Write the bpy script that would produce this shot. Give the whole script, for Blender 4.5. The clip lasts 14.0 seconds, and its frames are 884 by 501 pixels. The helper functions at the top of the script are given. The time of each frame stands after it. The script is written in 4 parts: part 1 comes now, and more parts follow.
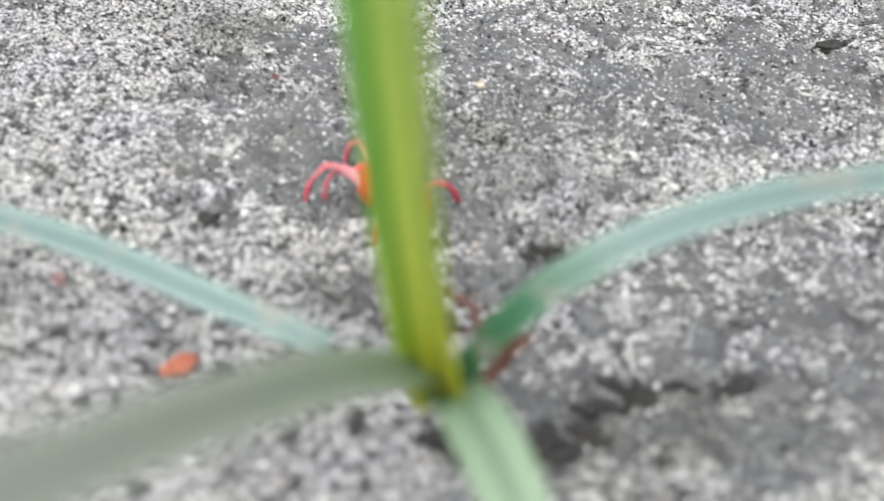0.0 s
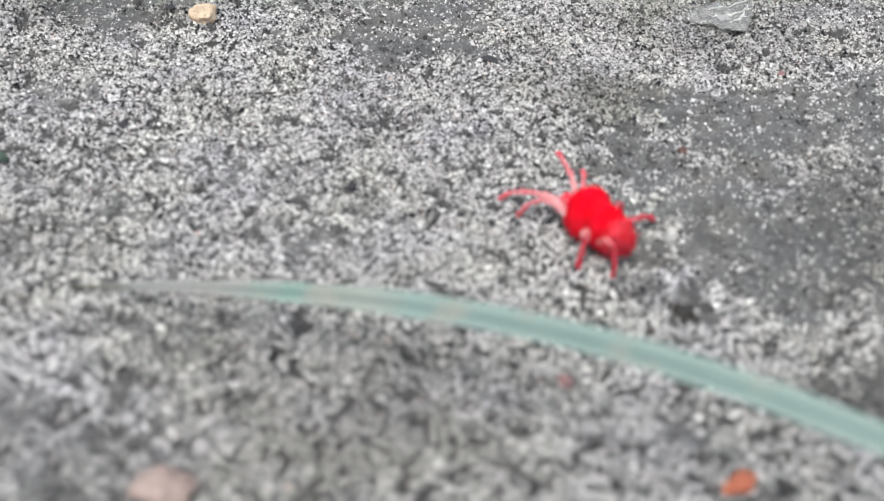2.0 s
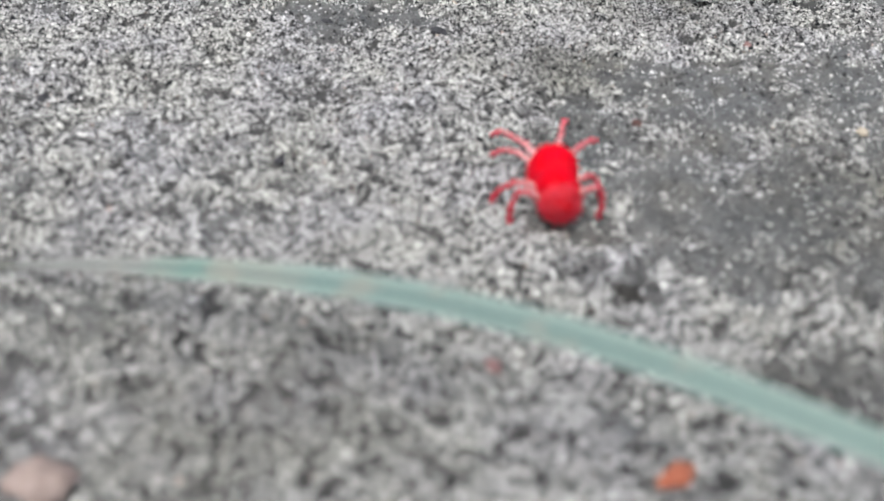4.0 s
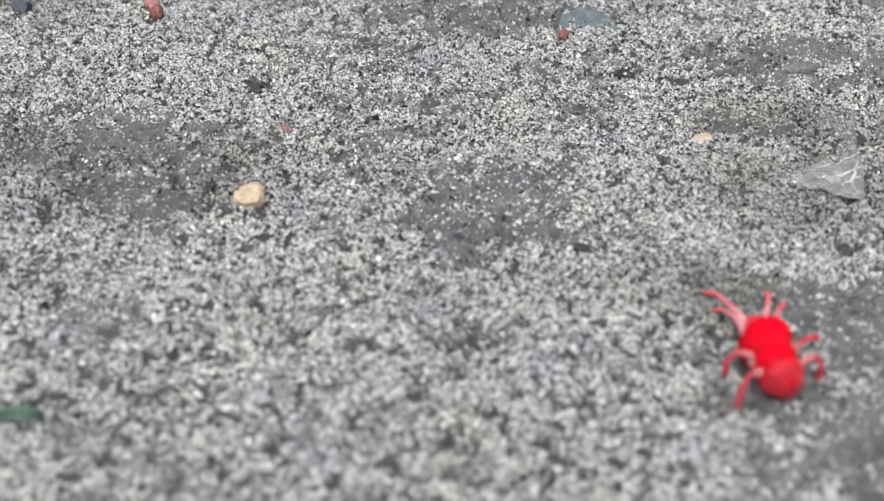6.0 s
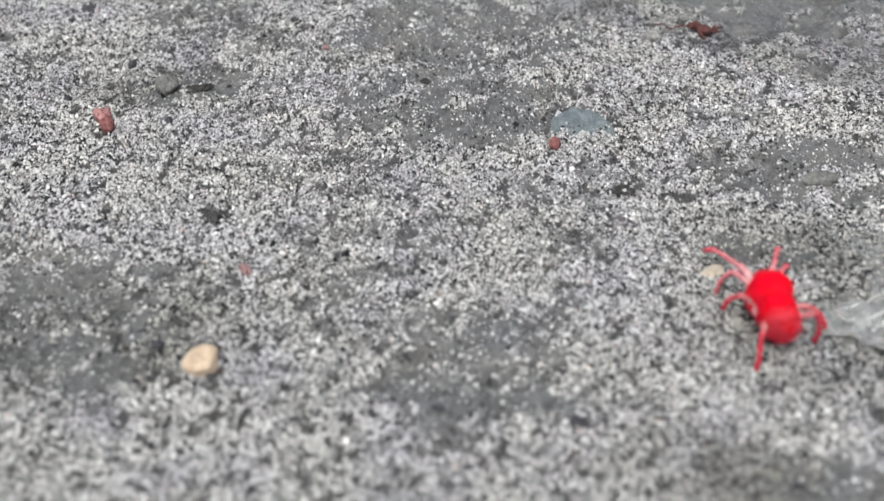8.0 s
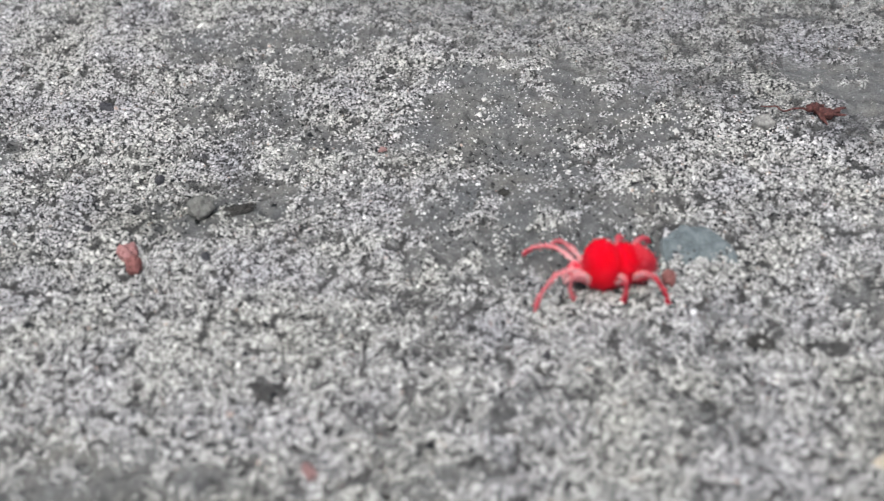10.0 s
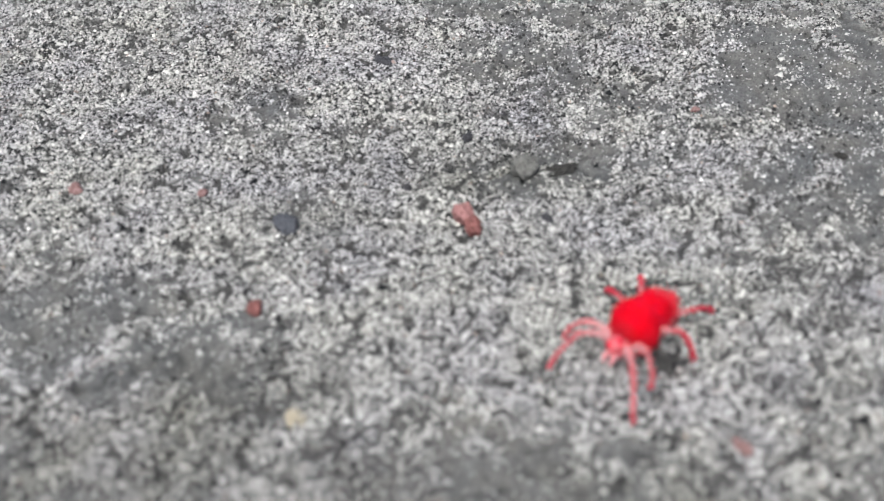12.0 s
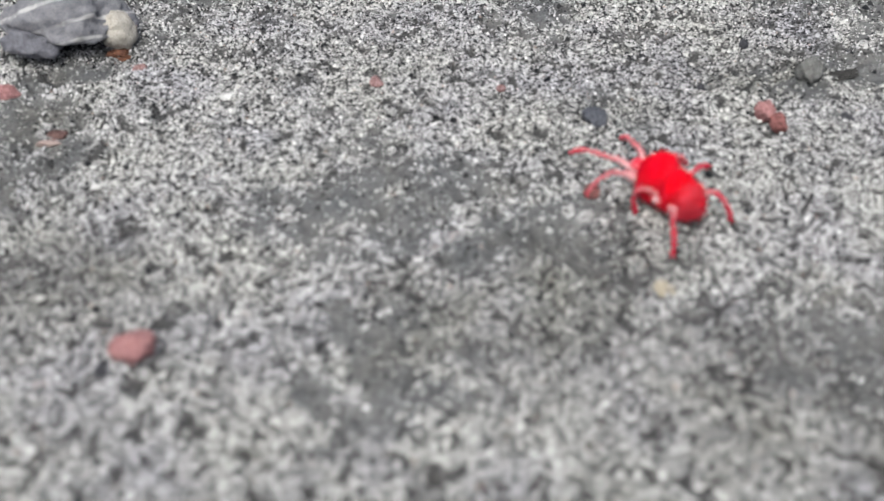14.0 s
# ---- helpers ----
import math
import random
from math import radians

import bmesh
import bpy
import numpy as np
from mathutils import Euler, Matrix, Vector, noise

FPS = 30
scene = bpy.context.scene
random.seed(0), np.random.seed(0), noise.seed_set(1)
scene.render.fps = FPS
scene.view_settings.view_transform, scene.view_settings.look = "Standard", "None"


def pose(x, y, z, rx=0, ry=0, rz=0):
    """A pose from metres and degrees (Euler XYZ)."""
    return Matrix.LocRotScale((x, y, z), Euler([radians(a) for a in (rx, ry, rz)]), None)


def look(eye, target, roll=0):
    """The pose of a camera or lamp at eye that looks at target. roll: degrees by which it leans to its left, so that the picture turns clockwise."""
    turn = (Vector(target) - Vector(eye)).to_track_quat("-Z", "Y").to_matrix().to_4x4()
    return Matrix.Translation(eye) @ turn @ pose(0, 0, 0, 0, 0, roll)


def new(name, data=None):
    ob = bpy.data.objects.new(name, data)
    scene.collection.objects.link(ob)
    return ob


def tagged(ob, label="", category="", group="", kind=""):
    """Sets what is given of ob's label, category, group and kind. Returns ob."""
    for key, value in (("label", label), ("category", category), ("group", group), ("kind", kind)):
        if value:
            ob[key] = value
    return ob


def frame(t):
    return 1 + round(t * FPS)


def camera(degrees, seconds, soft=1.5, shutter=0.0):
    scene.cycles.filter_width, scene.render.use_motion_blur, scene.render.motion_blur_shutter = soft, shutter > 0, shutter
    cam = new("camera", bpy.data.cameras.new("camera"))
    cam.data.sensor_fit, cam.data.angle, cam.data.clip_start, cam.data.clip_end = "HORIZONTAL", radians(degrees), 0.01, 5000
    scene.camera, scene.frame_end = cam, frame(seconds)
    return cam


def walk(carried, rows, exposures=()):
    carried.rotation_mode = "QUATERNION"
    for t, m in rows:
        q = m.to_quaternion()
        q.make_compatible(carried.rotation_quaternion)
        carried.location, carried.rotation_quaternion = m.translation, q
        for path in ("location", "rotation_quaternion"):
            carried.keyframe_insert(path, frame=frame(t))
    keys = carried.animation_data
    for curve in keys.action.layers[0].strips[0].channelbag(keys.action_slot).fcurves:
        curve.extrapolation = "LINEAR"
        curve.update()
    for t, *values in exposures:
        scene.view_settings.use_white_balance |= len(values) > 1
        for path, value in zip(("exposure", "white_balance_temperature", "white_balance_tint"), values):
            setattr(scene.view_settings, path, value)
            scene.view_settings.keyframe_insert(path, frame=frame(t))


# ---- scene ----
# ---- camera ----
cam = camera(44.8, 14.0, soft=1.3, shutter=0.2)
# a phone lens close to its subject: shallow depth of field
cam.data.dof.use_dof = True
cam.data.dof.focus_distance = 0.116
cam.data.dof.aperture_fstop = 27.0
PATH = [
    (0, (0.00532, -0.00296, 0.05057), (0.00548, 0.07443, -0.01275), 2.59),
    (0.5, (-0.00758, -0.00078, 0.05375), (-0.00750, 0.07585, -0.01049), 2.35),
    (1, (-0.01577, 0.00288, 0.05407), (-0.01614, 0.07966, -0.00999), 1.94),
    (1.5, (-0.02166, 0.00494, 0.05461), (-0.02207, 0.08151, -0.00970), 2.12),
    (2, (-0.02923, 0.00248, 0.05459), (-0.03144, 0.07892, -0.00985), 1.83),
    (2.2, (-0.02381, 0.00450, 0.05205), (-0.02594, 0.08118, -0.01210), 1.87),
    (4.3, (-0.02345, 0.00696, 0.04936), (-0.02645, 0.08349, -0.01494), 1.33),
    (4.5, (-0.02505, 0.00987, 0.05184), (-0.02656, 0.08605, -0.01293), 1.80),
    (5, (-0.02881, 0.01286, 0.05708), (-0.03036, 0.08928, -0.00740), 1.40),
    (5.5, (-0.03101, 0.02091, 0.05890), (-0.03193, 0.09740, -0.00551), 0.86),
    (6, (-0.03912, 0.02395, 0.06015), (-0.04014, 0.10092, -0.00369), 0.74),
    (6.5, (-0.03819, 0.02780, 0.06135), (-0.04024, 0.10525, -0.00188), 0.17),
    (7, (-0.03492, 0.03148, 0.06056), (-0.03663, 0.10926, -0.00226), 0.36),
    (7.5, (-0.03157, 0.03743, 0.06024), (-0.03281, 0.11505, -0.00279), -0.05),
    (8, (-0.03728, 0.04130, 0.06223), (-0.03855, 0.11901, -0.00070), -0.55),
    (8.2, (-0.03719, 0.04653, 0.06351), (-0.03879, 0.12409, 0.00040), -1.12),
    (10.3, (-0.04691, 0.06536, 0.06223), (-0.05042, 0.14192, -0.00201), -3.41),
    (10.5, (-0.05103, 0.06516, 0.06083), (-0.05434, 0.14153, -0.00364), -3.12),
    (11, (-0.06078, 0.06734, 0.06053), (-0.06494, 0.14293, -0.00481), -3.50),
    (11.5, (-0.06694, 0.06995, 0.06072), (-0.07040, 0.14526, -0.00498), -3.20),
    (12, (-0.07494, 0.06831, 0.06018), (-0.07786, 0.14327, -0.00595), -2.27),
    (12.5, (-0.07695, 0.06511, 0.05595), (-0.07970, 0.14044, -0.00976), -1.47),
    (13, (-0.07842, 0.05870, 0.05133), (-0.08159, 0.13324, -0.01526), -0.67),
    (13.5, (-0.09417, 0.05865, 0.05864), (-0.09653, 0.13249, -0.00875), -0.94),
    (14, (-0.10440, 0.06062, 0.05658), (-0.10501, 0.13439, -0.01094), -0.02),
]
EXPOSURE = [(0.0, 0.87, 6030, 2.5), (0.5, 0.64, 6030, 2.5), (1.0, 0.60, 6030, 2.5), (2.0, 0.57, 6030, 2.5), (4.5, 0.45, 6030, 2.5), (14.0, 0.40, 6030, 2.5)]
walk(cam, [(t, look(eye, target, roll)) for t, eye, target, roll in PATH], EXPOSURE)

# ---- world and sun: a bright overcast sky ----
world = bpy.data.worlds.new("overcast_sky")
scene.world = world
world.use_nodes = True
wn = world.node_tree.nodes
sky = wn.new("ShaderNodeTexSky")
sky.sky_type = "NISHITA"
sky.sun_disc = False
sky.sun_elevation = radians(67)
sky.sun_rotation = radians(200)
sky.dust_density = 10.0
sky.air_density = 0.5
sky.ozone_density = 1.0
wn["Background"].inputs["Strength"].default_value = 0.15
world.node_tree.links.new(sky.outputs[0], wn["Background"].inputs["Color"])
sun_data = bpy.data.lights.new("sun", "SUN")
sun_data.energy = 0.75
sun_data.angle = radians(35)
sun_data.color = (1.0, 0.97, 0.93)
sun = new("sun", sun_data)
sun.matrix_world = look((math.sin(radians(200)) * math.cos(radians(67)), math.cos(radians(200)) * math.cos(radians(67)), math.sin(radians(67))), (0, 0, 0))

MM = 0.001


# ---- materials ----
class Nodes:
    """A small builder for node materials."""

    def __init__(self, name, rough=0.8, spec=0.3):
        self.mat = bpy.data.materials.new(name)
        self.mat.use_nodes = True
        self.tree = self.mat.node_tree
        self.bsdf = self.tree.nodes["Principled BSDF"]
        self.bsdf.inputs["Roughness"].default_value = rough
        self.bsdf.inputs["Specular IOR Level"].default_value = spec
        self.coord = self.tree.nodes.new("ShaderNodeTexCoord").outputs["Object"]

    def add(self, kind, **props):
        node = self.tree.nodes.new(kind)
        for key, value in props.items():
            setattr(node, key, value)
        return node

    def link(self, a, b):
        self.tree.links.new(a, b)

    def noise(self, size, detail=3.0, rough=0.55):
        """Noise whose features are about size metres."""
        node = self.add("ShaderNodeTexNoise")
        node.inputs["Scale"].default_value = 1.0 / size
        node.inputs["Detail"].default_value = detail
        node.inputs["Roughness"].default_value = rough
        self.link(self.coord, node.inputs["Vector"])
        return node.outputs["Fac"]

    def cells(self, size):
        node = self.add("ShaderNodeTexVoronoi")
        node.inputs["Scale"].default_value = 1.0 / size
        self.link(self.coord, node.inputs["Vector"])
        return node

    def ramp(self, source, stops, mode="LINEAR"):
        node = self.add("ShaderNodeValToRGB")
        node.color_ramp.interpolation = mode
        elements = node.color_ramp.elements
        while len(elements) < len(stops):
            elements.new(0.5)
        for e, (at, colour) in zip(elements, stops):
            e.position = at
            e.color = (*colour, 1.0)
        self.link(source, node.inputs["Fac"])
        return node.outputs["Color"]

    def mix(self, factor, a, b, blend="MIX"):
        node = self.add("ShaderNodeMix", data_type="RGBA", blend_type=blend)
        for socket, value in ((node.inputs["Factor"], factor), (node.inputs["A"], a), (node.inputs["B"], b)):
            if isinstance(value, (int, float)):
                socket.default_value = value
            elif isinstance(value, tuple):
                socket.default_value = (*value, 1.0)
            else:
                self.link(value, socket)
        return node.outputs["Result"]

    def maths(self, op, a, b=0.0, c=0.0):
        node = self.add("ShaderNodeMath", operation=op)
        for socket, value in zip(node.inputs, (a, b, c)):
            if isinstance(value, (int, float)):
                socket.default_value = value
            else:
                self.link(value, socket)
        return node.outputs[0]

    def bump(self, height, distance, strength=1.0):
        node = self.add("ShaderNodeBump")
        node.inputs["Distance"].default_value = distance
        node.inputs["Strength"].default_value = strength
        self.link(height, node.inputs["Height"])
        self.link(node.outputs["Normal"], self.bsdf.inputs["Normal"])

    def colour(self, source):
        if isinstance(source, tuple):
            self.bsdf.inputs["Base Color"].default_value = (*source, 1.0)
        else:
            self.link(source, self.bsdf.inputs["Base Color"])


# the darkest tones also paint in shade between grains, the brightest their sparkle
GRAIN_STOPS = [
    (0.0, (0.014, 0.015, 0.017)),
    (0.11, (0.055, 0.056, 0.060)),
    (0.18, (0.18, 0.18, 0.182)),
    (0.27, (0.355, 0.355, 0.352)),
    (0.52, (0.44, 0.438, 0.432)),
    (0.80, (0.535, 0.533, 0.525)),
    (0.965, (0.80, 0.798, 0.785)),
    (0.991, (0.36, 0.28, 0.24)),
]


def drift_tint(n):
    """The sand's own tint, which drifts from bluish to yellowish over some millimetres."""
    return n.ramp(n.noise(9 * MM, 4.0), [(0.28, (0.84, 0.84, 0.90)), (0.42, (0.95, 0.945, 0.97)), (0.56, (1.0, 1.0, 0.98)), (0.72, (1.03, 1.03, 0.985))])


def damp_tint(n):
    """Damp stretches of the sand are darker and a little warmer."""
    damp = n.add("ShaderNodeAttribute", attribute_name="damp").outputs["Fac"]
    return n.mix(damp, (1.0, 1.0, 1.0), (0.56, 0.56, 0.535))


def ground_material():
    """Grey river sand over darker, finer silt; the silt attribute says which lies on top."""
    n = Nodes("grey_sand_and_silt", 0.85, 0.3)
    cells = n.cells(0.25 * MM)
    sep = n.add("ShaderNodeSeparateColor")
    n.link(cells.outputs["Color"], sep.inputs[0])
    sand = n.ramp(sep.outputs[0], GRAIN_STOPS, "CONSTANT")
    # shade between the grains, painted in: dark cell edges, whole sheet toned down
    gap_shade = n.ramp(cells.outputs["Distance"], [(0.40, (1, 1, 1)), (0.78, (0.31, 0.31, 0.31))])
    sand = n.mix(1.0, sand, gap_shade, "MULTIPLY")
    sand = n.mix(1.0, sand, (0.72, 0.72, 0.72), "MULTIPLY")
    sand = n.mix(1.0, sand, drift_tint(n), "MULTIPLY")
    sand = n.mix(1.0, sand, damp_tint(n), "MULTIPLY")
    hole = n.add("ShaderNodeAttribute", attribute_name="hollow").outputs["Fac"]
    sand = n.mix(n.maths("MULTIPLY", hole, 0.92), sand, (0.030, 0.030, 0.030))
    fine = n.cells(0.16 * MM)
    fsep = n.add("ShaderNodeSeparateColor")
    n.link(fine.outputs["Color"], fsep.inputs[0])
    silt = n.ramp(fsep.outputs[1], [(0.0, (0.078, 0.079, 0.080)), (0.25, (0.106, 0.107, 0.107)), (0.8, (0.126, 0.126, 0.125)), (0.965, (0.28, 0.28, 0.277))], "CONSTANT")
    tone = n.ramp(n.noise(6 * MM, 5.0), [(0.3, (0.80, 0.83, 0.86)), (0.5, (1, 1, 1)), (0.7, (1.10, 1.07, 1.0))])
    silt = n.mix(1.0, silt, tone, "MULTIPLY")
    crumbs = n.ramp(n.noise(0.9 * MM, 5.0, 0.7), [(0.30, (0.45, 0.45, 0.46)), (0.42, (0.95, 0.95, 0.95)), (0.6, (1.05, 1.05, 1.05)), (0.72, (1.45, 1.44, 1.42))])
    silt = n.mix(1.0, silt, crumbs, "MULTIPLY")
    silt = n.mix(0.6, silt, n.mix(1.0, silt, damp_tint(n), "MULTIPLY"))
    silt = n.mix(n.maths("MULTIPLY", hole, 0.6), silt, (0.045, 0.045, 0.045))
    mask = n.add("ShaderNodeAttribute", attribute_name="silt").outputs["Fac"]
    ragged = n.maths("ADD", mask, n.maths("MULTIPLY", n.maths("SUBTRACT", n.noise(1.1 * MM, 4.0, 0.7), 0.5), 1.1))
    edge = n.ramp(ragged, [(0.42, (0, 0, 0)), (0.68, (1, 1, 1))])
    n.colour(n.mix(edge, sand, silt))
    high = n.maths("SUBTRACT", 1.0, cells.outputs["Distance"])
    low = n.maths("MULTIPLY", n.noise(0.8 * MM, 4.0, 0.55), 1.1)
    both = n.add("ShaderNodeMix", data_type="FLOAT")
    n.link(edge, both.inputs["Factor"])
    n.link(high, both.inputs["A"])
    n.link(low, both.inputs["B"])
    n.bump(both.outputs["Result"], 0.14 * MM)
    n.bsdf.inputs["Roughness"].default_value = 0.6
    return n.mat


def grain_material():
    """Loose quartz, feldspar and dark mineral grains, each of its own tone; the dark ones lie in knots."""
    n = Nodes("sand_grain", 0.34, 0.5)
    geo = n.add("ShaderNodeNewGeometry")
    knot = n.maths("MULTIPLY", n.maths("SUBTRACT", n.noise(0.9 * MM, 2.0, 0.6), 0.50), 2.2)
    pick = n.maths("ADD", geo.outputs["Random Per Island"], n.maths("MINIMUM", knot, 0.0))
    tone = n.mix(1.0, n.ramp(pick, GRAIN_STOPS, "CONSTANT"), drift_tint(n), "MULTIPLY")
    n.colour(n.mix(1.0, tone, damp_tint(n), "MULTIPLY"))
    n.link(n.ramp(pick, [(0.0, (0.08, 0.08, 0.08)), (0.25, (0.25, 0.25, 0.25)), (0.6, (0.5, 0.5, 0.5)), (0.95, (0.8, 0.8, 0.8))], "CONSTANT"), n.bsdf.inputs["Specular IOR Level"])
    return n.mat


def crumb_material():
    """Small dark crumbs of damp silt, each of its own tone."""
    n = Nodes("silt_crumb", 0.8, 0.3)
    geo = n.add("ShaderNodeNewGeometry")
    n.colour(n.ramp(geo.outputs["Random Per Island"], [(0.0, (0.02, 0.02, 0.021)), (0.5, (0.05, 0.05, 0.05)), (0.8, (0.11, 0.11, 0.108)), (0.95, (0.22, 0.22, 0.21))], "CONSTANT"))
    return n.mat


def stone_material(name, dark, light, size=0.5, rough=0.75, vein=None, spec=0.3):
    """Mottled stone between two colours; size in millimetres; vein: the colour of thin veins."""
    n = Nodes(name, rough, spec)
    base = n.ramp(n.noise(size * MM, 5.0, 0.65), [(0.3, dark), (0.7, light)])
    speck = n.ramp(n.noise(0.14 * MM, 2.0), [(0.25, (0.55, 0.55, 0.55)), (0.45, (1, 1, 1)), (0.75, (1.12, 1.12, 1.12))])
    base = n.mix(1.0, base, speck, "MULTIPLY")
    if vein:
        lay = n.add("ShaderNodeVectorMath", operation="MULTIPLY")
        n.link(n.coord, lay.inputs[0])
        lay.inputs[1].default_value = (-0.35, 1.0, 1.3)
        wave = n.add("ShaderNodeTexWave", wave_type="BANDS", bands_direction="DIAGONAL")
        wave.inputs["Scale"].default_value = 1.0 / (6.5 * size * MM)
        wave.inputs["Distortion"].default_value = 5.0
        wave.inputs["Detail"].default_value = 3.0
        wave.inputs["Detail Scale"].default_value = 0.7
        n.link(lay.outputs[0], wave.inputs["Vector"])
        line = n.maths("MULTIPLY", n.ramp(wave.outputs["Fac"], [(0.88, (0, 0, 0)), (0.98, (1, 1, 1))]), n.ramp(n.noise(2.2 * MM, 3.0), [(0.40, (0.1, 0.1, 0.1)), (0.62, (1, 1, 1))]))
        base = n.mix(line, base, vein)
    n.colour(base)
    n.bump(n.noise(0.3 * MM, 5.0, 0.7), 0.12 * MM)
    return n.mat


def velvet_material(name, deep, pale, paleness, soft=0.0):
    """Red velvet: dense short hairs with a sheen at the grazing edges, paler by the bloom attribute."""
    n = Nodes(name, 0.95, 0.0)
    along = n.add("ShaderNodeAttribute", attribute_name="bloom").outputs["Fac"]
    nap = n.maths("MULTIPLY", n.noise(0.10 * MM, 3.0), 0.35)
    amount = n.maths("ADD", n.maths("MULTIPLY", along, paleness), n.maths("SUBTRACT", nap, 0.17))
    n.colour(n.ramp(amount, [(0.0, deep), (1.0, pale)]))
    n.bsdf.inputs["Subsurface Weight"].default_value = soft
    n.bsdf.inputs["Subsurface Radius"].default_value = (1.0, 0.15, 0.2)
    n.bsdf.inputs["Subsurface Scale"].default_value = 4.5 * MM
    n.bsdf.inputs["Sheen Weight"].default_value = 0.8
    n.bsdf.inputs["Sheen Roughness"].default_value = 0.4
    n.bsdf.inputs["Sheen Tint"].default_value = (1.0, 0.03, 0.10, 1.0)
    n.bump(n.noise(0.09 * MM, 3.0, 0.7), 0.05 * MM)
    return n.mat


def hair_material(name, deep, pale, paleness):
    """The hairs of the coat, which let light through."""
    mat = velvet_material(name, deep, pale, paleness)
    tree = mat.node_tree
    bsdf = tree.nodes["Principled BSDF"]
    thru = tree.nodes.new("ShaderNodeBsdfTranslucent")
    tree.links.new(bsdf.inputs["Base Color"].links[0].from_socket, thru.inputs["Color"])
    blend = tree.nodes.new("ShaderNodeMixShader")
    blend.inputs[0].default_value = 0.45
    tree.links.new(bsdf.outputs[0], blend.inputs[1])
    tree.links.new(thru.outputs[0], blend.inputs[2])
    tree.links.new(blend.outputs[0], tree.nodes["Material Output"].inputs["Surface"])
    return mat


def leaf_material(name, stops, vein_light=1.18, glow=0.35, rough=0.5, dirt=0.0, blotch=0.22):
    """A grass blade: colour from foot to tip, fine parallel veins, light let through."""
    n = Nodes(name, rough, 0.35)
    along = n.add("ShaderNodeAttribute", attribute_name="along").outputs["Fac"]
    across = n.add("ShaderNodeAttribute", attribute_name="across").outputs["Fac"]
    blot = n.maths("MULTIPLY", n.maths("SUBTRACT", n.noise(2.2 * MM, 4.0), 0.5), blotch)
    base = n.ramp(n.maths("ADD", along, blot), stops)
    veins = n.maths("SINE", n.maths("MULTIPLY", across, 44.0))
    base = n.mix(1.0, base, n.ramp(n.maths("MULTIPLY_ADD", veins, 0.5, 0.5), [(0.0, (0.86, 0.88, 0.88)), (1.0, (vein_light, vein_light, vein_light))]), "MULTIPLY")
    rib = n.ramp(n.maths("ABSOLUTE", n.maths("SUBTRACT", across, 0.5)), [(0.03, (0.60, 0.66, 0.66)), (0.12, (0.86, 0.88, 0.88)), (0.2, (1, 1, 1)), (0.42, (1.0, 1.0, 1.0)), (0.48, (1.14, 1.12, 1.12))])
    base = n.mix(1.0, base, rib, "MULTIPLY")
    dust = n.ramp(n.noise(0.5 * MM, 4.0, 0.7), [(0.60, (0, 0, 0)), (0.72, (1, 1, 1))])
    base = n.mix(n.maths("MULTIPLY", dust, 0.35), base, (0.34, 0.33, 0.30))
    patch = n.ramp(n.noise(3.5 * MM, 4.0, 0.6), [(0.56, (0, 0, 0)), (0.66, (1, 1, 1))])
    base = n.mix(n.maths("MULTIPLY", patch, dirt), base, (0.36, 0.34, 0.30))
    n.colour(base)
    n.bump(n.maths("MULTIPLY_ADD", veins, 0.5, 0.5), 0.03 * MM)
    thru = n.add("ShaderNodeBsdfTranslucent")
    n.link(base, thru.inputs["Color"])
    blend = n.add("ShaderNodeMixShader")
    blend.inputs[0].default_value = glow
    n.link(n.bsdf.outputs[0], blend.inputs[1])
    n.link(thru.outputs[0], blend.inputs[2])
    n.link(blend.outputs[0], n.tree.nodes["Material Output"].inputs["Surface"])
    return n.mat


SAND = ground_material()
QUARTZ = stone_material("clear_quartz", (0.52, 0.52, 0.52), (0.84, 0.84, 0.83), 0.3, 0.2, spec=0.8)
GRAIN = grain_material()
CRUMB = crumb_material()
DARK = stone_material("dark_mineral", (0.018, 0.018, 0.022), (0.06, 0.06, 0.068), 0.3, 0.6)
SOIL = stone_material("dark_damp_soil", (0.014, 0.0135, 0.013), (0.055, 0.053, 0.05), 0.4, 0.95)
BRICK = stone_material("red_brick_crumb", (0.10, 0.038, 0.036), (0.31, 0.135, 0.125), 0.45, 0.85)
PINK = stone_material("rosy_crumb", (0.17, 0.072, 0.074), (0.40, 0.215, 0.208), 0.3, 0.85)
DUSTY = stone_material("dusty_rose_crumb", (0.15, 0.08, 0.078), (0.33, 0.215, 0.21), 0.3, 0.85)
PALE_PINK = stone_material("pale_pink_stone", (0.22, 0.168, 0.152), (0.37, 0.295, 0.27), 0.6, 0.85)
ORANGE = stone_material("orange_brick_crumb", (0.26, 0.075, 0.04), (0.50, 0.18, 0.11), 0.7, 0.75)
OCHRE = stone_material("ochre_grain", (0.40, 0.305, 0.21), (0.55, 0.45, 0.335), 0.9, 0.6)
CREAM = stone_material("cream_grain", (0.36, 0.31, 0.24), (0.50, 0.44, 0.36), 0.6, 0.7)
DULL = stone_material("dull_cream_grain", (0.27, 0.235, 0.175), (0.40, 0.36, 0.28), 0.6, 0.8)
WHITE = stone_material("white_grain", (0.42, 0.42, 0.41), (0.64, 0.64, 0.63), 0.6, 0.6)
SLATE = stone_material("blue_grey_slate", (0.055, 0.074, 0.082), (0.17, 0.195, 0.203), 0.9, 0.55)
BLUEBLACK = stone_material("blue_black_stone", (0.034, 0.037, 0.048), (0.10, 0.107, 0.126), 0.5, 0.7)
WEATHERED = stone_material("pale_weathered_stone", (0.13, 0.13, 0.125), (0.34, 0.335, 0.32), 0.7, 0.85)
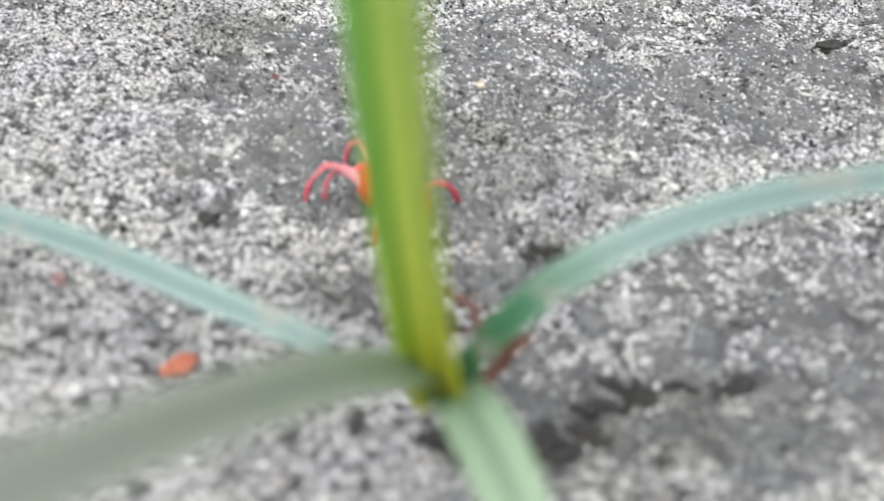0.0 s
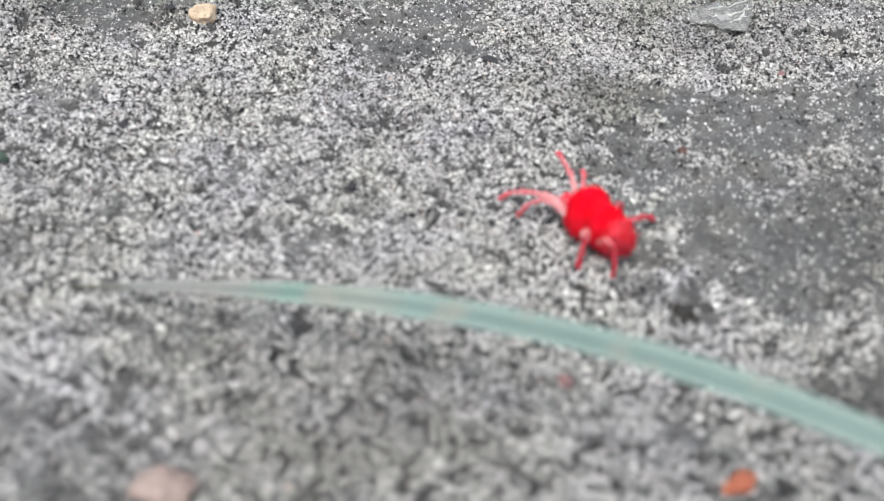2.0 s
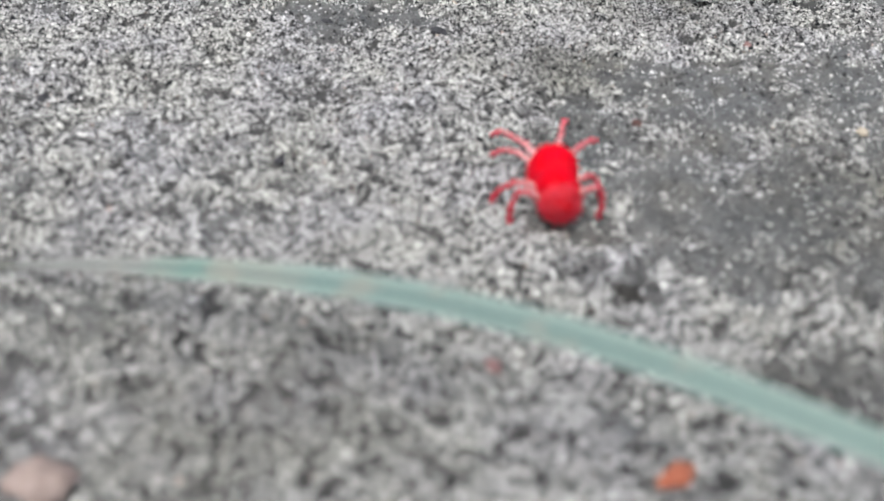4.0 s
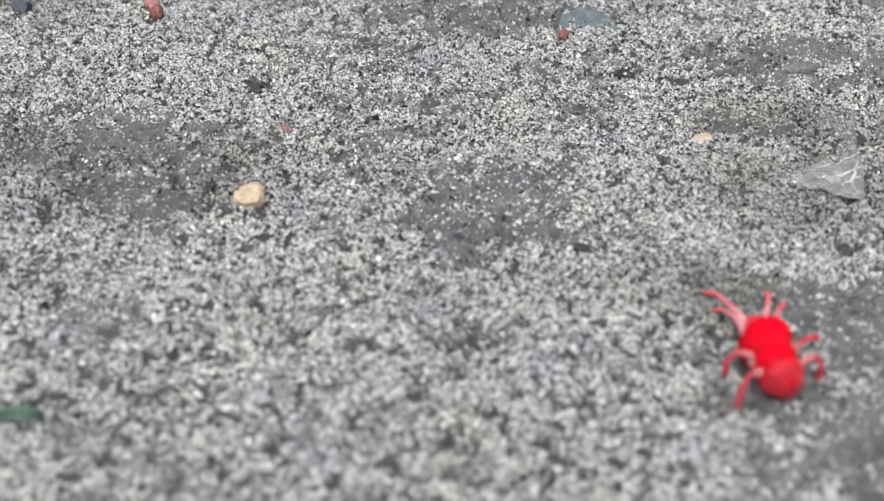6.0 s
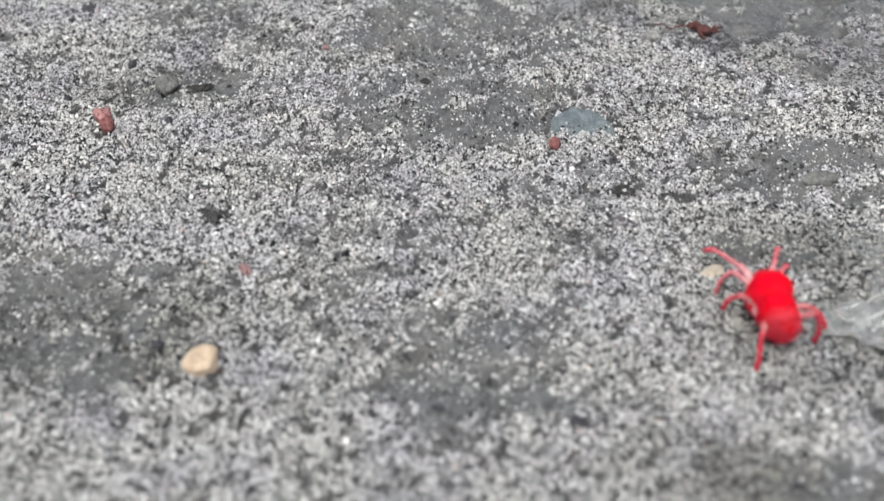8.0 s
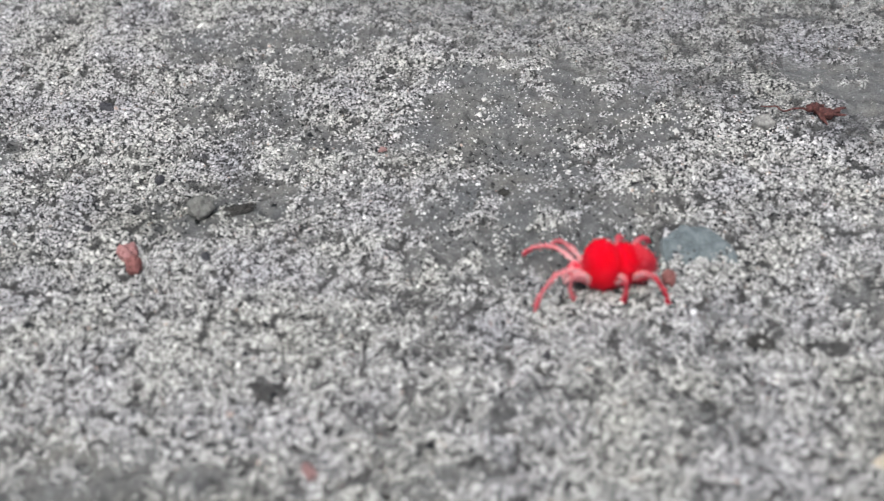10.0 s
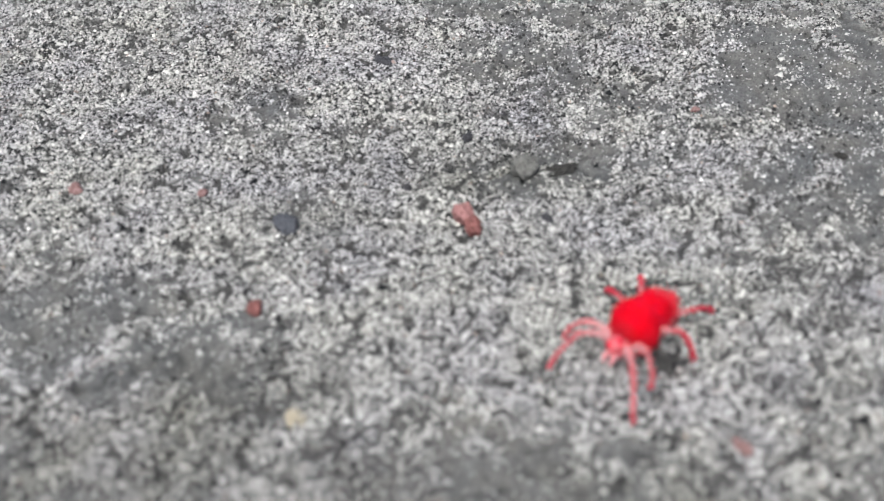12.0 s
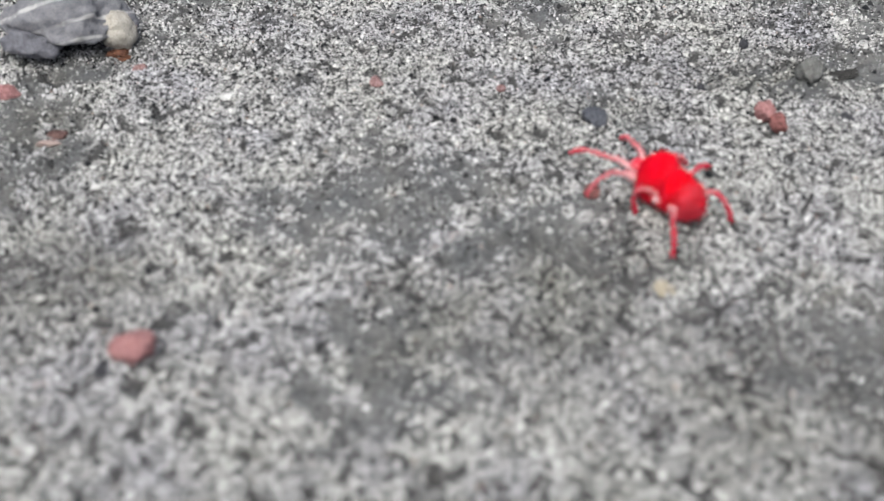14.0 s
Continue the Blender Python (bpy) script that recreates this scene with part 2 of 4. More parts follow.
GREYSTONE = stone_material("grey_stone", (0.08, 0.08, 0.077), (0.19, 0.19, 0.18), 0.6, 0.8)
VEINED = stone_material("veined_grey_stone", (0.125, 0.125, 0.14), (0.22, 0.22, 0.232), 0.8, 0.85, (0.46, 0.455, 0.445), 0.15)
LIPSTONE = stone_material("purplish_grey_stone", (0.085, 0.085, 0.10), (0.16, 0.16, 0.18), 0.5, 0.7)
ENDSTONE = stone_material("pale_buff_stone", (0.28, 0.265, 0.23), (0.46, 0.43, 0.38), 0.8, 0.75)
BARK = stone_material("brown_root_bark", (0.03, 0.014, 0.011), (0.14, 0.058, 0.042), 0.3, 0.9)
TWIG = stone_material("dark_red_twig", (0.03, 0.014, 0.014), (0.13, 0.05, 0.045), 0.3, 0.85)
PINK_BARK = stone_material("pinkish_root_bark", (0.04, 0.023, 0.021), (0.17, 0.10, 0.09), 0.35, 0.9)
DRY = stone_material("dry_brown_sheath", (0.05, 0.022, 0.015), (0.17, 0.075, 0.042), 0.6, 0.8)
VELVET = velvet_material("red_velvet", (1.0, 0.0005, 0.020), (1.0, 0.13, 0.19), 0.85, 1.0)
LEG = velvet_material("red_leg_skin", (0.58, 0.004, 0.03), (0.86, 0.54, 0.56), 1.0, 0.3)
HAIR = hair_material("red_hair", (1.0, 0.001, 0.022), (1.0, 0.15, 0.21), 0.8)
GLAUCOUS = leaf_material("glaucous_blade", [(0.0, (0.05, 0.13, 0.04)), (0.13, (0.07, 0.19, 0.10)), (0.27, (0.25, 0.335, 0.31)), (0.79, (0.265, 0.35, 0.328)), (0.82, (0.33, 0.36, 0.33)), (0.84, (0.31, 0.35, 0.32)),
                                             (0.86, (0.23, 0.34, 0.305)), (0.885, (0.29, 0.335, 0.31)), (0.91, (0.33, 0.33, 0.32)), (0.96, (0.33, 0.33, 0.32)), (0.985, (0.09, 0.11, 0.06))], dirt=0.6, blotch=0.07)
GREYGREEN = leaf_material("grey_green_blade", [(0.0, (0.21, 0.30, 0.13)), (0.25, (0.25, 0.33, 0.23)), (0.5, (0.30, 0.335, 0.27)), (1.0, (0.32, 0.33, 0.285))])
SOFTGREEN = leaf_material("soft_green_blade", [(0.0, (0.24, 0.34, 0.14)), (0.3, (0.26, 0.36, 0.24)), (1.0, (0.29, 0.37, 0.26))])
SCRAP = leaf_material("leaf_scrap_green", [(0.0, (0.05, 0.085, 0.06)), (0.5, (0.12, 0.19, 0.15)), (1.0, (0.05, 0.075, 0.055))])
LIME = leaf_material("yellow_green_blade", [(0.0, (0.82, 0.80, 0.11)), (0.2, (0.80, 0.82, 0.12)), (0.42, (0.64, 0.75, 0.16)), (0.7, (0.46, 0.62, 0.18)), (1.0, (0.43, 0.59, 0.20))], 1.1, 0.55)
GREEN = leaf_material("deep_green_blade", [(0.0, (0.64, 0.66, 0.08)), (0.2, (0.50, 0.62, 0.07)), (0.42, (0.32, 0.57, 0.10)), (1.0, (0.25, 0.53, 0.12))], 1.1, 0.45)


def film_material():
    """A smooth, clouded, half clear film."""
    n = Nodes("clouded_translucent_flake", 0.22, 0.6)
    n.colour(n.ramp(n.noise(1.6 * MM, 4.0, 0.6), [(0.35, (0.24, 0.245, 0.24)), (0.5, (0.31, 0.315, 0.31)), (0.66, (0.44, 0.44, 0.435))]))
    veil = n.ramp(n.noise(2.4 * MM, 4.0, 0.6), [(0.32, (0.34, 0.34, 0.34)), (0.55, (0.60, 0.60, 0.60)), (0.7, (0.78, 0.78, 0.78))])
    n.link(n.maths("MULTIPLY", veil, n.add("ShaderNodeAttribute", attribute_name="cloud").outputs["Fac"]), n.bsdf.inputs["Alpha"])
    n.bump(n.noise(1.1 * MM, 4.0, 0.55), 0.3 * MM)
    return n.mat


FLAKE = film_material()
FOLD = stone_material("milky_fold", (0.32, 0.32, 0.315), (0.62, 0.62, 0.61), 0.8, 0.35, spec=0.5)


# ---- the lie of the ground ----
LATTICE = np.random.RandomState(7).rand(256, 256)


def value_noise(x, y, size):
    """Smooth noise between 0 and 1 with features of the given size."""
    u, v = np.asarray(x) / size + 1000.0, np.asarray(y) / size + 1000.0
    i, j = np.floor(u).astype(int), np.floor(v).astype(int)
    a, b = u - i, v - j
    a, b = a * a * (3 - 2 * a), b * b * (3 - 2 * b)
    p = lambda m, k: LATTICE[m % 256, k % 256]
    return (p(i, j) * (1 - a) + p(i + 1, j) * a) * (1 - b) + (p(i, j + 1) * (1 - a) + p(i + 1, j + 1) * a) * b


def fbm(x, y, size, octaves=4):
    total, weight, gain = 0.0, 0.0, 1.0
    for k in range(octaves):
        # each octave lies turned, so that no direction stands out
        c, sn = math.cos(0.6 + 0.9 * k), math.sin(0.6 + 0.9 * k)
        total = total + gain * value_noise(c * x - sn * y + 0.37 * k, sn * x + c * y - 0.51 * k, size)
        weight, gain, size = weight + gain, gain * 0.55, size * 0.5
    return total / weight


# hollows where the finer silt shows: centre and half axes in millimetres
# (-139.5, 148.0) also helps paint the shadow beneath the veined stone's lip
SILT = [
    (-4, 77, 12, 14), (2, 89, 11, 7), (2, 56, 5.5, 4), (27, 88, 20, 12), (24, 47, 14, 9), (30, 60, 10, 6), (7, 67, 8, 5), (12, 59, 6, 5), (-4, 66, 5, 4), (-104, 110, 5, 4), (-95, 124, 4.5, 4), (-71, 107.5, 8.2, 7.2),
    (-36, 104, 9.5, 6.5), (-15, 68.5, 4, 2.5), (-39, 144, 11, 8.5), (-69, 148, 8, 4.5), (-1, 131, 12, 5.5), (-8, 118, 4.7, 2.3),
    (-8, 90, 8, 4), (-36, 163, 12.5, 11), (-70, 167, 7.5, 5.5), (-41, 138, 8, 3), (-69, 116, 7, 2.2), (-97, 157, 4.5, 4.5),
    (-67, 181, 13, 5.5), (-108, 127, 11, 7.2), (-139.5, 148.0, 4.2, 2.4), (-78, 112, 5, 3.5), (-109, 110.5, 6.5, 6), (-142, 137, 4, 10), (4, 168, 11, 6),
]


# damp, darker stretches of sand, and one of painted shade: centre and half axes in millimetres
# (-140.5, 149) colours in the shadow that the veined stone's lip casts
DAMP_AND_SHADE = [(-37, 49, 13, 7), (-48, 55, 8, 4), (-16, 91, 8, 6), (-95, 121, 9, 5), (-106, 113, 7, 6), (-63, 108, 9, 7), (-82, 110, 10, 7), (-135, 121, 8, 6), (-141, 136, 5, 7), (-71, 112, 7, 4), (-72, 149, 10, 5), (-5, 108, 12, 8), (-4, 119, 11, 5), (6, 71, 13, 11), (-98, 115, 8, 5), (-140.5, 149, 5, 3.2), (-69.5, 109, 7, 4), (18, 43, 11, 5), (-1, 52, 6, 4), (-72, 103, 7, 4)]


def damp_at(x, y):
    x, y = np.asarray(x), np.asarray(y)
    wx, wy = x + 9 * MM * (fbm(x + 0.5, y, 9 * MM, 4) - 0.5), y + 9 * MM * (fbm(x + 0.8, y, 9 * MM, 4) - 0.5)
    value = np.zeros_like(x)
    for cx, cy, rx, ry in DAMP_AND_SHADE:
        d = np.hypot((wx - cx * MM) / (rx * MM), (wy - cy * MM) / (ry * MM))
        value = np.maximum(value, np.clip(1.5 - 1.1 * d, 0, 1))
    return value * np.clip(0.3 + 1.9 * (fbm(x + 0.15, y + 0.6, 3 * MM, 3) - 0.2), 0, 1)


def silt_at(x, y):
    x, y = np.asarray(x), np.asarray(y)
    wx = x + 6.5 * MM * (fbm(x, y, 7 * MM, 3) - 0.5)
    wy = y + 6.5 * MM * (fbm(x + 0.3, y, 7 * MM, 3) - 0.5)
    value = np.zeros_like(x)
    for cx, cy, rx, ry in SILT:
        d = np.sqrt(((wx - cx * MM) / (rx * MM)) ** 2 + ((wy - cy * MM) / (ry * MM)) ** 2)
        value = np.maximum(value, np.clip(1.95 - 1.25 * d, 0, 1) * (1.0 if rx >= 11 else 0.80))
    small = 0.85 * np.clip((fbm(x + 0.21, y + 0.33, 3.4 * MM, 4) - 0.73) * 7.0, 0, 1)
    value = np.maximum(value, small)
    value = value - 0.72 * np.clip((fbm(x + 0.41, y + 0.13, 3.2 * MM, 4) - 0.53) * 7.0, 0, 1)
    far = np.clip(1.9 - 3.0 * fbm(x + 0.11, y, 16 * MM, 4), 0, 1) * 0.45
    value = np.maximum(value, far)
    return np.clip(value + 0.85 * (fbm(x, y + 0.2, 3.0 * MM, 4) - 0.5), 0, 1)


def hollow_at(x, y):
    """Little hollows between the grains, where the ground's colour is darkened."""
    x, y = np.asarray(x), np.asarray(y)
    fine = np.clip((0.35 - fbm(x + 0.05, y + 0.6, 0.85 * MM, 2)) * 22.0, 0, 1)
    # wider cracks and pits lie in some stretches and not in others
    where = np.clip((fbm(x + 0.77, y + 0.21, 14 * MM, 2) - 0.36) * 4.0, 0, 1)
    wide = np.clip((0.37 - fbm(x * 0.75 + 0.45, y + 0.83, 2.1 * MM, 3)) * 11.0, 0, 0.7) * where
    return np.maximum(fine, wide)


def height_at(x, y, silt=None):
    silt = silt_at(x, y) if silt is None else silt
    z = 1.2 * MM * (fbm(x, y, 12 * MM, 3) - 0.5) + 1.15 * MM * (fbm(x + 0.7, y, 2.8 * MM, 4) - 0.5) * (1.1 - 0.5 * silt)
    pits = -1.3 * MM * np.clip(fbm(x + 0.13, y + 0.4, 2.4 * MM, 3) - 0.62, 0, 1) * 3.0
    rough = 0.26 * MM * (value_noise(x, y, 0.55 * MM) - 0.5) * (1.15 - 0.8 * silt)
    z = z + 0.45 * MM * (fbm(x + 0.19, y + 0.37, 1.6 * MM, 3) - 0.5) * silt
    return z + pits + rough - 0.35 * MM * silt - 0.34 * MM * hollow_at(x, y) * (1.0 - 0.35 * silt)


def ground_z(x, y):
    return float(height_at(np.array([x]), np.array([y]))[0])


def spread(low, high, step, reach):
    """Coordinates: even steps from low to high, then ever wider ones out to reach."""
    inner = np.arange(low, high + step / 2, step)
    out, width, tail = high, step, []
    while out < reach:
        width *= 1.35
        out += width
        tail.append(out)
    tail = np.array(tail)
    return np.r_[low - (tail[::-1] - high), inner, tail]


def build_ground():
    xs = spread(-0.165, 0.062, 0.0003, 60.0)
    ys = spread(0.022, 0.205, 0.0003, 60.0)
    gx, gy = np.meshgrid(xs, ys, indexing="ij")
    # the fine relief fades out beyond the stretch that the walk passes
    off = np.hypot(np.maximum(0, np.abs(gx + 0.0515) - 0.1135), np.maximum(0, np.abs(gy - 0.1135) - 0.0915))
    fade = np.clip(1.0 - off / 0.06, 0, 1)
    silt = silt_at(gx, gy) * fade + 0.36 * (1 - fade)
    gz = height_at(gx, gy, silt) * fade
    nx, ny = gx.shape
    verts = np.stack([gx, gy, gz], -1).reshape(-1, 3)
    a = (np.arange(nx - 1)[:, None] * ny + np.arange(ny - 1)[None, :]).ravel()
    faces = np.stack([a, a + ny, a + ny + 1, a + 1], -1)
    mesh = bpy.data.meshes.new("ground")
    mesh.vertices.add(len(verts))
    mesh.vertices.foreach_set("co", verts.astype(np.float32).ravel())
    mesh.loops.add(faces.size)
    mesh.loops.foreach_set("vertex_index", faces.astype(np.int32).ravel())
    mesh.polygons.add(len(faces))
    mesh.polygons.foreach_set("loop_start", np.arange(0, faces.size, 4, dtype=np.int32))
    mesh.polygons.foreach_set("use_smooth", np.ones(len(faces), bool))
    mesh.update(calc_edges=True)
    layer = mesh.attributes.new("silt", "FLOAT", "POINT")
    layer.data.foreach_set("value", silt.astype(np.float32).ravel())
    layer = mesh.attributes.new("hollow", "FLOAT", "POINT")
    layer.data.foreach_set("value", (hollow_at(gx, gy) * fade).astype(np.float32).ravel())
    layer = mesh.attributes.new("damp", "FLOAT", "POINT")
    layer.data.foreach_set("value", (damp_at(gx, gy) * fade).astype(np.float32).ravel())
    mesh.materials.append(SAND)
    return tagged(new("ground", mesh), "grey river sand with bare hollows of darker silt", "ground", kind="structure")


def along_walk(x, y):
    """The stretch of ground along which the walk leads."""
    lean = 0.090 - 0.62 * (x + 0.02)
    return (y > lean - 0.064) & (y < lean + 0.074)


def strew(name, rng, x, y, z, size, tall, material, label):
    """Small angular bodies, one four-sided peak each, bedded in the ground at x, y, z."""
    n = len(x)
    turn = rng.uniform(0, 2 * math.pi, n)
    co = np.zeros((n, 5, 3))
    for k in range(4):
        a = turn + k * math.pi / 2 + rng.normal(0, 0.25, n)
        r = rng.uniform(0.75, 1.35, n)
        co[:, k] = np.stack([r * np.cos(a), r * np.sin(a), rng.uniform(-0.7, -0.15, n)], -1)
    co[:, 4] = np.stack([rng.normal(0, 0.34, n), rng.normal(0, 0.34, n), tall * rng.uniform(0.6, 1.25, n)], -1)
    co = co * size[:, None, None] + np.stack([x, y, z], -1)[:, None]
    tri = np.array([(0, 1, 4), (1, 2, 4), (2, 3, 4), (3, 0, 4)])
    faces = (np.arange(n)[:, None, None] * 5 + tri[None]).reshape(-1, 3)
    mesh = bpy.data.meshes.new(name)
    mesh.vertices.add(n * 5)
    mesh.vertices.foreach_set("co", co.astype(np.float32).ravel())
    mesh.loops.add(faces.size)
    mesh.loops.foreach_set("vertex_index", faces.astype(np.int32).ravel())
    mesh.polygons.add(len(faces))
    mesh.polygons.foreach_set("loop_start", np.arange(0, faces.size, 3, dtype=np.int32))
    mesh.update(calc_edges=True)
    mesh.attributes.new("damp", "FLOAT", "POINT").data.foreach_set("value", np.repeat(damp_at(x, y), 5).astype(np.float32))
    mesh.materials.append(material)
    return tagged(new(name, mesh), label, "sand", kind="stuff")


def build_grains():
    """Loose grains that lie on the sheet, thick on the sand, thin on the silt."""
    rng = np.random.RandomState(11)
    count = 900000
    x, y = rng.uniform(-0.158, 0.050, count), rng.uniform(0.030, 0.195, count)
    keep = along_walk(x, y)
    x, y = x[keep], y[keep]
    silt = silt_at(x, y)
    clump = fbm(x + 0.9, y, 1.3 * MM, 3)
    keep = rng.rand(len(x)) > np.clip((silt - 0.28) * 1.8 + 3.0 * (0.54 - clump), 0, 0.955)
    keep &= rng.rand(len(x)) > 0.96 * hollow_at(x, y)
    x, y, silt = x[keep][:420000], y[keep][:420000], silt[keep][:420000]
    n = len(x)
    size = 0.124 * MM * np.exp(rng.normal(0, 0.36, n))
    z = height_at(x, y, silt) + size * rng.uniform(-0.15, 0.45, n)
    return strew("sand_grains", rng, x, y, z, size, 0.68, GRAIN, "loose grey, white and black sand grains on the ground")


def build_crumbs():
    """Dark crumbs of silt, lying in swarms on the bare silt and at its edges."""
    rng = np.random.RandomState(29)
    count = 110000
    x, y = rng.uniform(-0.158, 0.055, count), rng.uniform(0.030, 0.195, count)
    silt = silt_at(x, y)
    swarm = fbm(x + 0.31, y + 0.07, 4 * MM, 3)
    keep = along_walk(x, y) & (rng.rand(count) < np.clip((swarm - 0.42) * 4, 0.04, 1) * np.where(silt > 0.3, 0.85, 0.40))
    x, y, silt = x[keep][:38000], y[keep][:38000], silt[keep][:38000]
    size = 0.17 * MM * np.exp(np.clip(rng.normal(0, 0.40, len(x)), -1, 0.65))
    z = height_at(x, y, silt) + size * 0.15
    return strew("silt_crumbs", rng, x, y, z, size, 0.85, CRUMB, "small dark crumbs strewn over bare silt")


def build_glints():
    """Very fine bright grains strewn over the bare silt."""
    rng = np.random.RandomState(23)
    count = 160000
    x, y = rng.uniform(-0.158, 0.055, count), rng.uniform(0.030, 0.195, count)
    silt = silt_at(x, y)
    keep = along_walk(x, y) & (silt > 0.35) & (rng.rand(count) < 0.15 + 0.5 * np.clip((fbm(x, y, 3 * MM, 3) - 0.4) * 4, 0, 1))
    x, y, silt = x[keep][:10000], y[keep][:10000], silt[keep][:10000]
    size = 0.078 * MM * np.exp(rng.normal(0, 0.35, len(x)))
    z = height_at(x, y, silt) + size * 0.3
    return strew("quartz_glints", rng, x, y, z, size, 0.9, QUARTZ, "fine bright quartz grains on bare silt")


build_ground()
build_grains()
build_crumbs()
build_glints()


# ---- helpers for things ----
def finish(name, bm, material, smooth=True):
    mesh = bpy.data.meshes.new(name)
    bm.normal_update()
    bm.to_mesh(mesh)
    bm.free()
    if smooth:
        mesh.polygons.foreach_set("use_smooth", np.ones(len(mesh.polygons), bool))
    mesh.materials.append(material)
    return new(name, mesh)


def part(name, bm, material, parent, label="", smooth=True):
    """Links a bmesh as one mesh object under a thing or a part."""
    ob = finish(name, bm, material, smooth)
    ob.parent = parent
    return tagged(ob, label)


def lump(size, seed, rough=0.22, facets=0.0, level=4):
    """A stone-like bmesh with half axes size (millimetres)."""
    bm = bmesh.new()
    bmesh.ops.create_icosphere(bm, subdivisions=level, radius=1.0)
    rng = random.Random(seed)
    cuts = [(Vector((rng.gauss(0, 1), rng.gauss(0, 1), rng.gauss(0, 1))).normalized(), rng.uniform(0.62, 0.9)) for _ in range(9)]
    off = Vector((seed * 3.1, seed * 1.7, seed * 0.9))
    for v in bm.verts:
        d = v.co.normalized()
        r = 1.0 + rough * noise.noise(d * 1.3 + off) + 0.45 * rough * noise.noise(d * 3.1 + off) + 0.28 * rough * noise.noise(d * 6.0 + off) + 0.18 * rough * noise.noise(d * 13.0 + off)
        p = d * r
        for way, reach in cuts:
            over = p.dot(way) - reach
            if over > 0:
                p -= way * over * facets
        v.co = Vector((p.x * size[0], p.y * size[1], p.z * size[2])) * MM
    return bm


def pebble(name, x, y, size, material, label, category="pebble", turn=0.0, sink=0.35, seed=1, rough=0.42, facets=0.75, tip=0.0, group=""):
    """A small stone that rests on the ground at x, y (millimetres), sunk by a share of its height."""
    ob = finish(name, lump(size, seed, rough, facets, 4 if max(size) > 0.95 else 3), material)
    z = ground_z(x * MM, y * MM) + size[2] * MM * (1.0 - 2.0 * sink)
    ob.matrix_basis = pose(x * MM, y * MM, z, tip, 0, turn)
    return tagged(ob, label, category, group)


# ---- pebbles and crumbs ----
def build_long_crumb():
    """A brick crumb of two knobs grown together, the nearer one rounder and redder."""
    crumb = tagged(new("brick_crumb"), "long two-knobbed red-brown brick crumb on grey sand", "crumb")
    crumb.matrix_basis = pose(-75.4 * MM, 140.4 * MM, ground_z(-0.0754, 0.1404), 0, 0, 28)
    for size, place, seed, material, label in (((0.95, 1.25, 0.95), (0, 0.8, 0.62), 2, PINK, "pinkish-brown upper knob"), ((0.85, 0.9, 0.85), (0.0, -1.05, 0.55), 47, BRICK, "rounder rust-red knob")):
        bm = lump(size, seed, 0.4, 0.55)
        for v in bm.verts:
            v.co += Vector(place) * MM
        part("knob", bm, material, crumb, label)


build_long_crumb()
# two added lumps stand in for a hollow: its dark interior and pale edge
pebble("hollow_stand_in", -140.0, 138.4, (1.3, 0.8, 0.5), PINK_BARK, "dull brown lump standing in for a hollow's dark interior", "crumb", turn=8, seed=14, sink=0.55)
pebble("pebble", -139.9, 137.0, (1.1, 0.36, 0.34), PALE_PINK, "narrow pale pink lump standing in for a hollow's edge", turn=6, seed=15, sink=0.45)
pebble("pebble", -58.0, 103.5, (1.3, 1.65, 0.95), OCHRE, "smooth ochre grain lying on grey sand", turn=-12, seed=3, facets=0.35)
pebble("pebble", -13.9, 115.3, (1.2, 0.9, 0.45), CREAM, "flat cream and pink grain in the sand", turn=5, seed=4, sink=0.66)
pebble("pebble", -88.0, 118.6, (0.95, 0.9, 0.5), DULL, "small dull cream grain half sunk in sand", turn=30, seed=5, sink=0.72)
pebble("pebble", 8.4, 82.7, (0.55, 0.65, 0.4), CREAM, "tiny yellowish grain on damp silt", seed=6)
pebble("brick_crumb", -11.1, 45.9, (1.25, 0.75, 0.7), ORANGE, "orange-red brick crumb lying on grey sand", "crumb", turn=38, seed=7, sink=0.25)
pebble("brick_crumb", -21.8, 54.5, (0.5, 0.75, 0.4), DUSTY, "small rosy crumb pressed into the sand", "crumb", turn=20, seed=8)
pebble("brick_crumb", -27.0, 135.1, (0.65, 0.95, 0.6), BRICK, "little red brick crumb beside a slate chip", "crumb", turn=25, seed=9, sink=0.2)
pebble("brick_crumb", -56.4, 115.7, (0.5, 1.0, 0.4), DUSTY, "rosy crumb pressed flat into the sand", "crumb", turn=30, seed=10, rough=0.8)
pebble("brick_crumb", -92.6, 129.7, (0.75, 0.85, 0.7), BRICK, "red-brown brick crumb with a pale edge", "crumb", turn=10, seed=11, sink=0.25)
pebble("brick_crumb", -111.3, 145.2, (0.7, 0.7, 0.5), DUSTY, "tiny red-brown crumb among sand grains", "crumb", seed=12)
pebble("brick_crumb", -99.6, 144.9, (0.55, 0.5, 0.4), DUSTY, "tiny rosy crumb among sand grains", "crumb", seed=13)
pebble("brick_crumb", -126.6, 111.6, (1.6, 1.3, 1.15), PINK, "rounded red brick crumb on pale sand", "crumb", turn=25, seed=14, sink=0.25, facets=0.3)
pebble("brick_crumb", -145.4, 143.4, (1.15, 0.9, 0.85), PINK, "dull red crumb near the veined stone", "crumb", seed=15)
pebble("brick_crumb", -134.1, 148.2, (0.75, 0.5, 0.4), DUSTY, "small red crumb near the veined stone", "crumb", turn=30, seed=16)
pebble("brick_crumb", -52.9, 156.8, (0.5, 0.4, 0.3), DUSTY, "faint rosy crumb in grey silt", "crumb", seed=17)
pebble("brick_crumb", -41.6, 150.0, (0.6, 0.5, 0.4), DUSTY, "rosy crumb beside a dark clod", "crumb", seed=18)
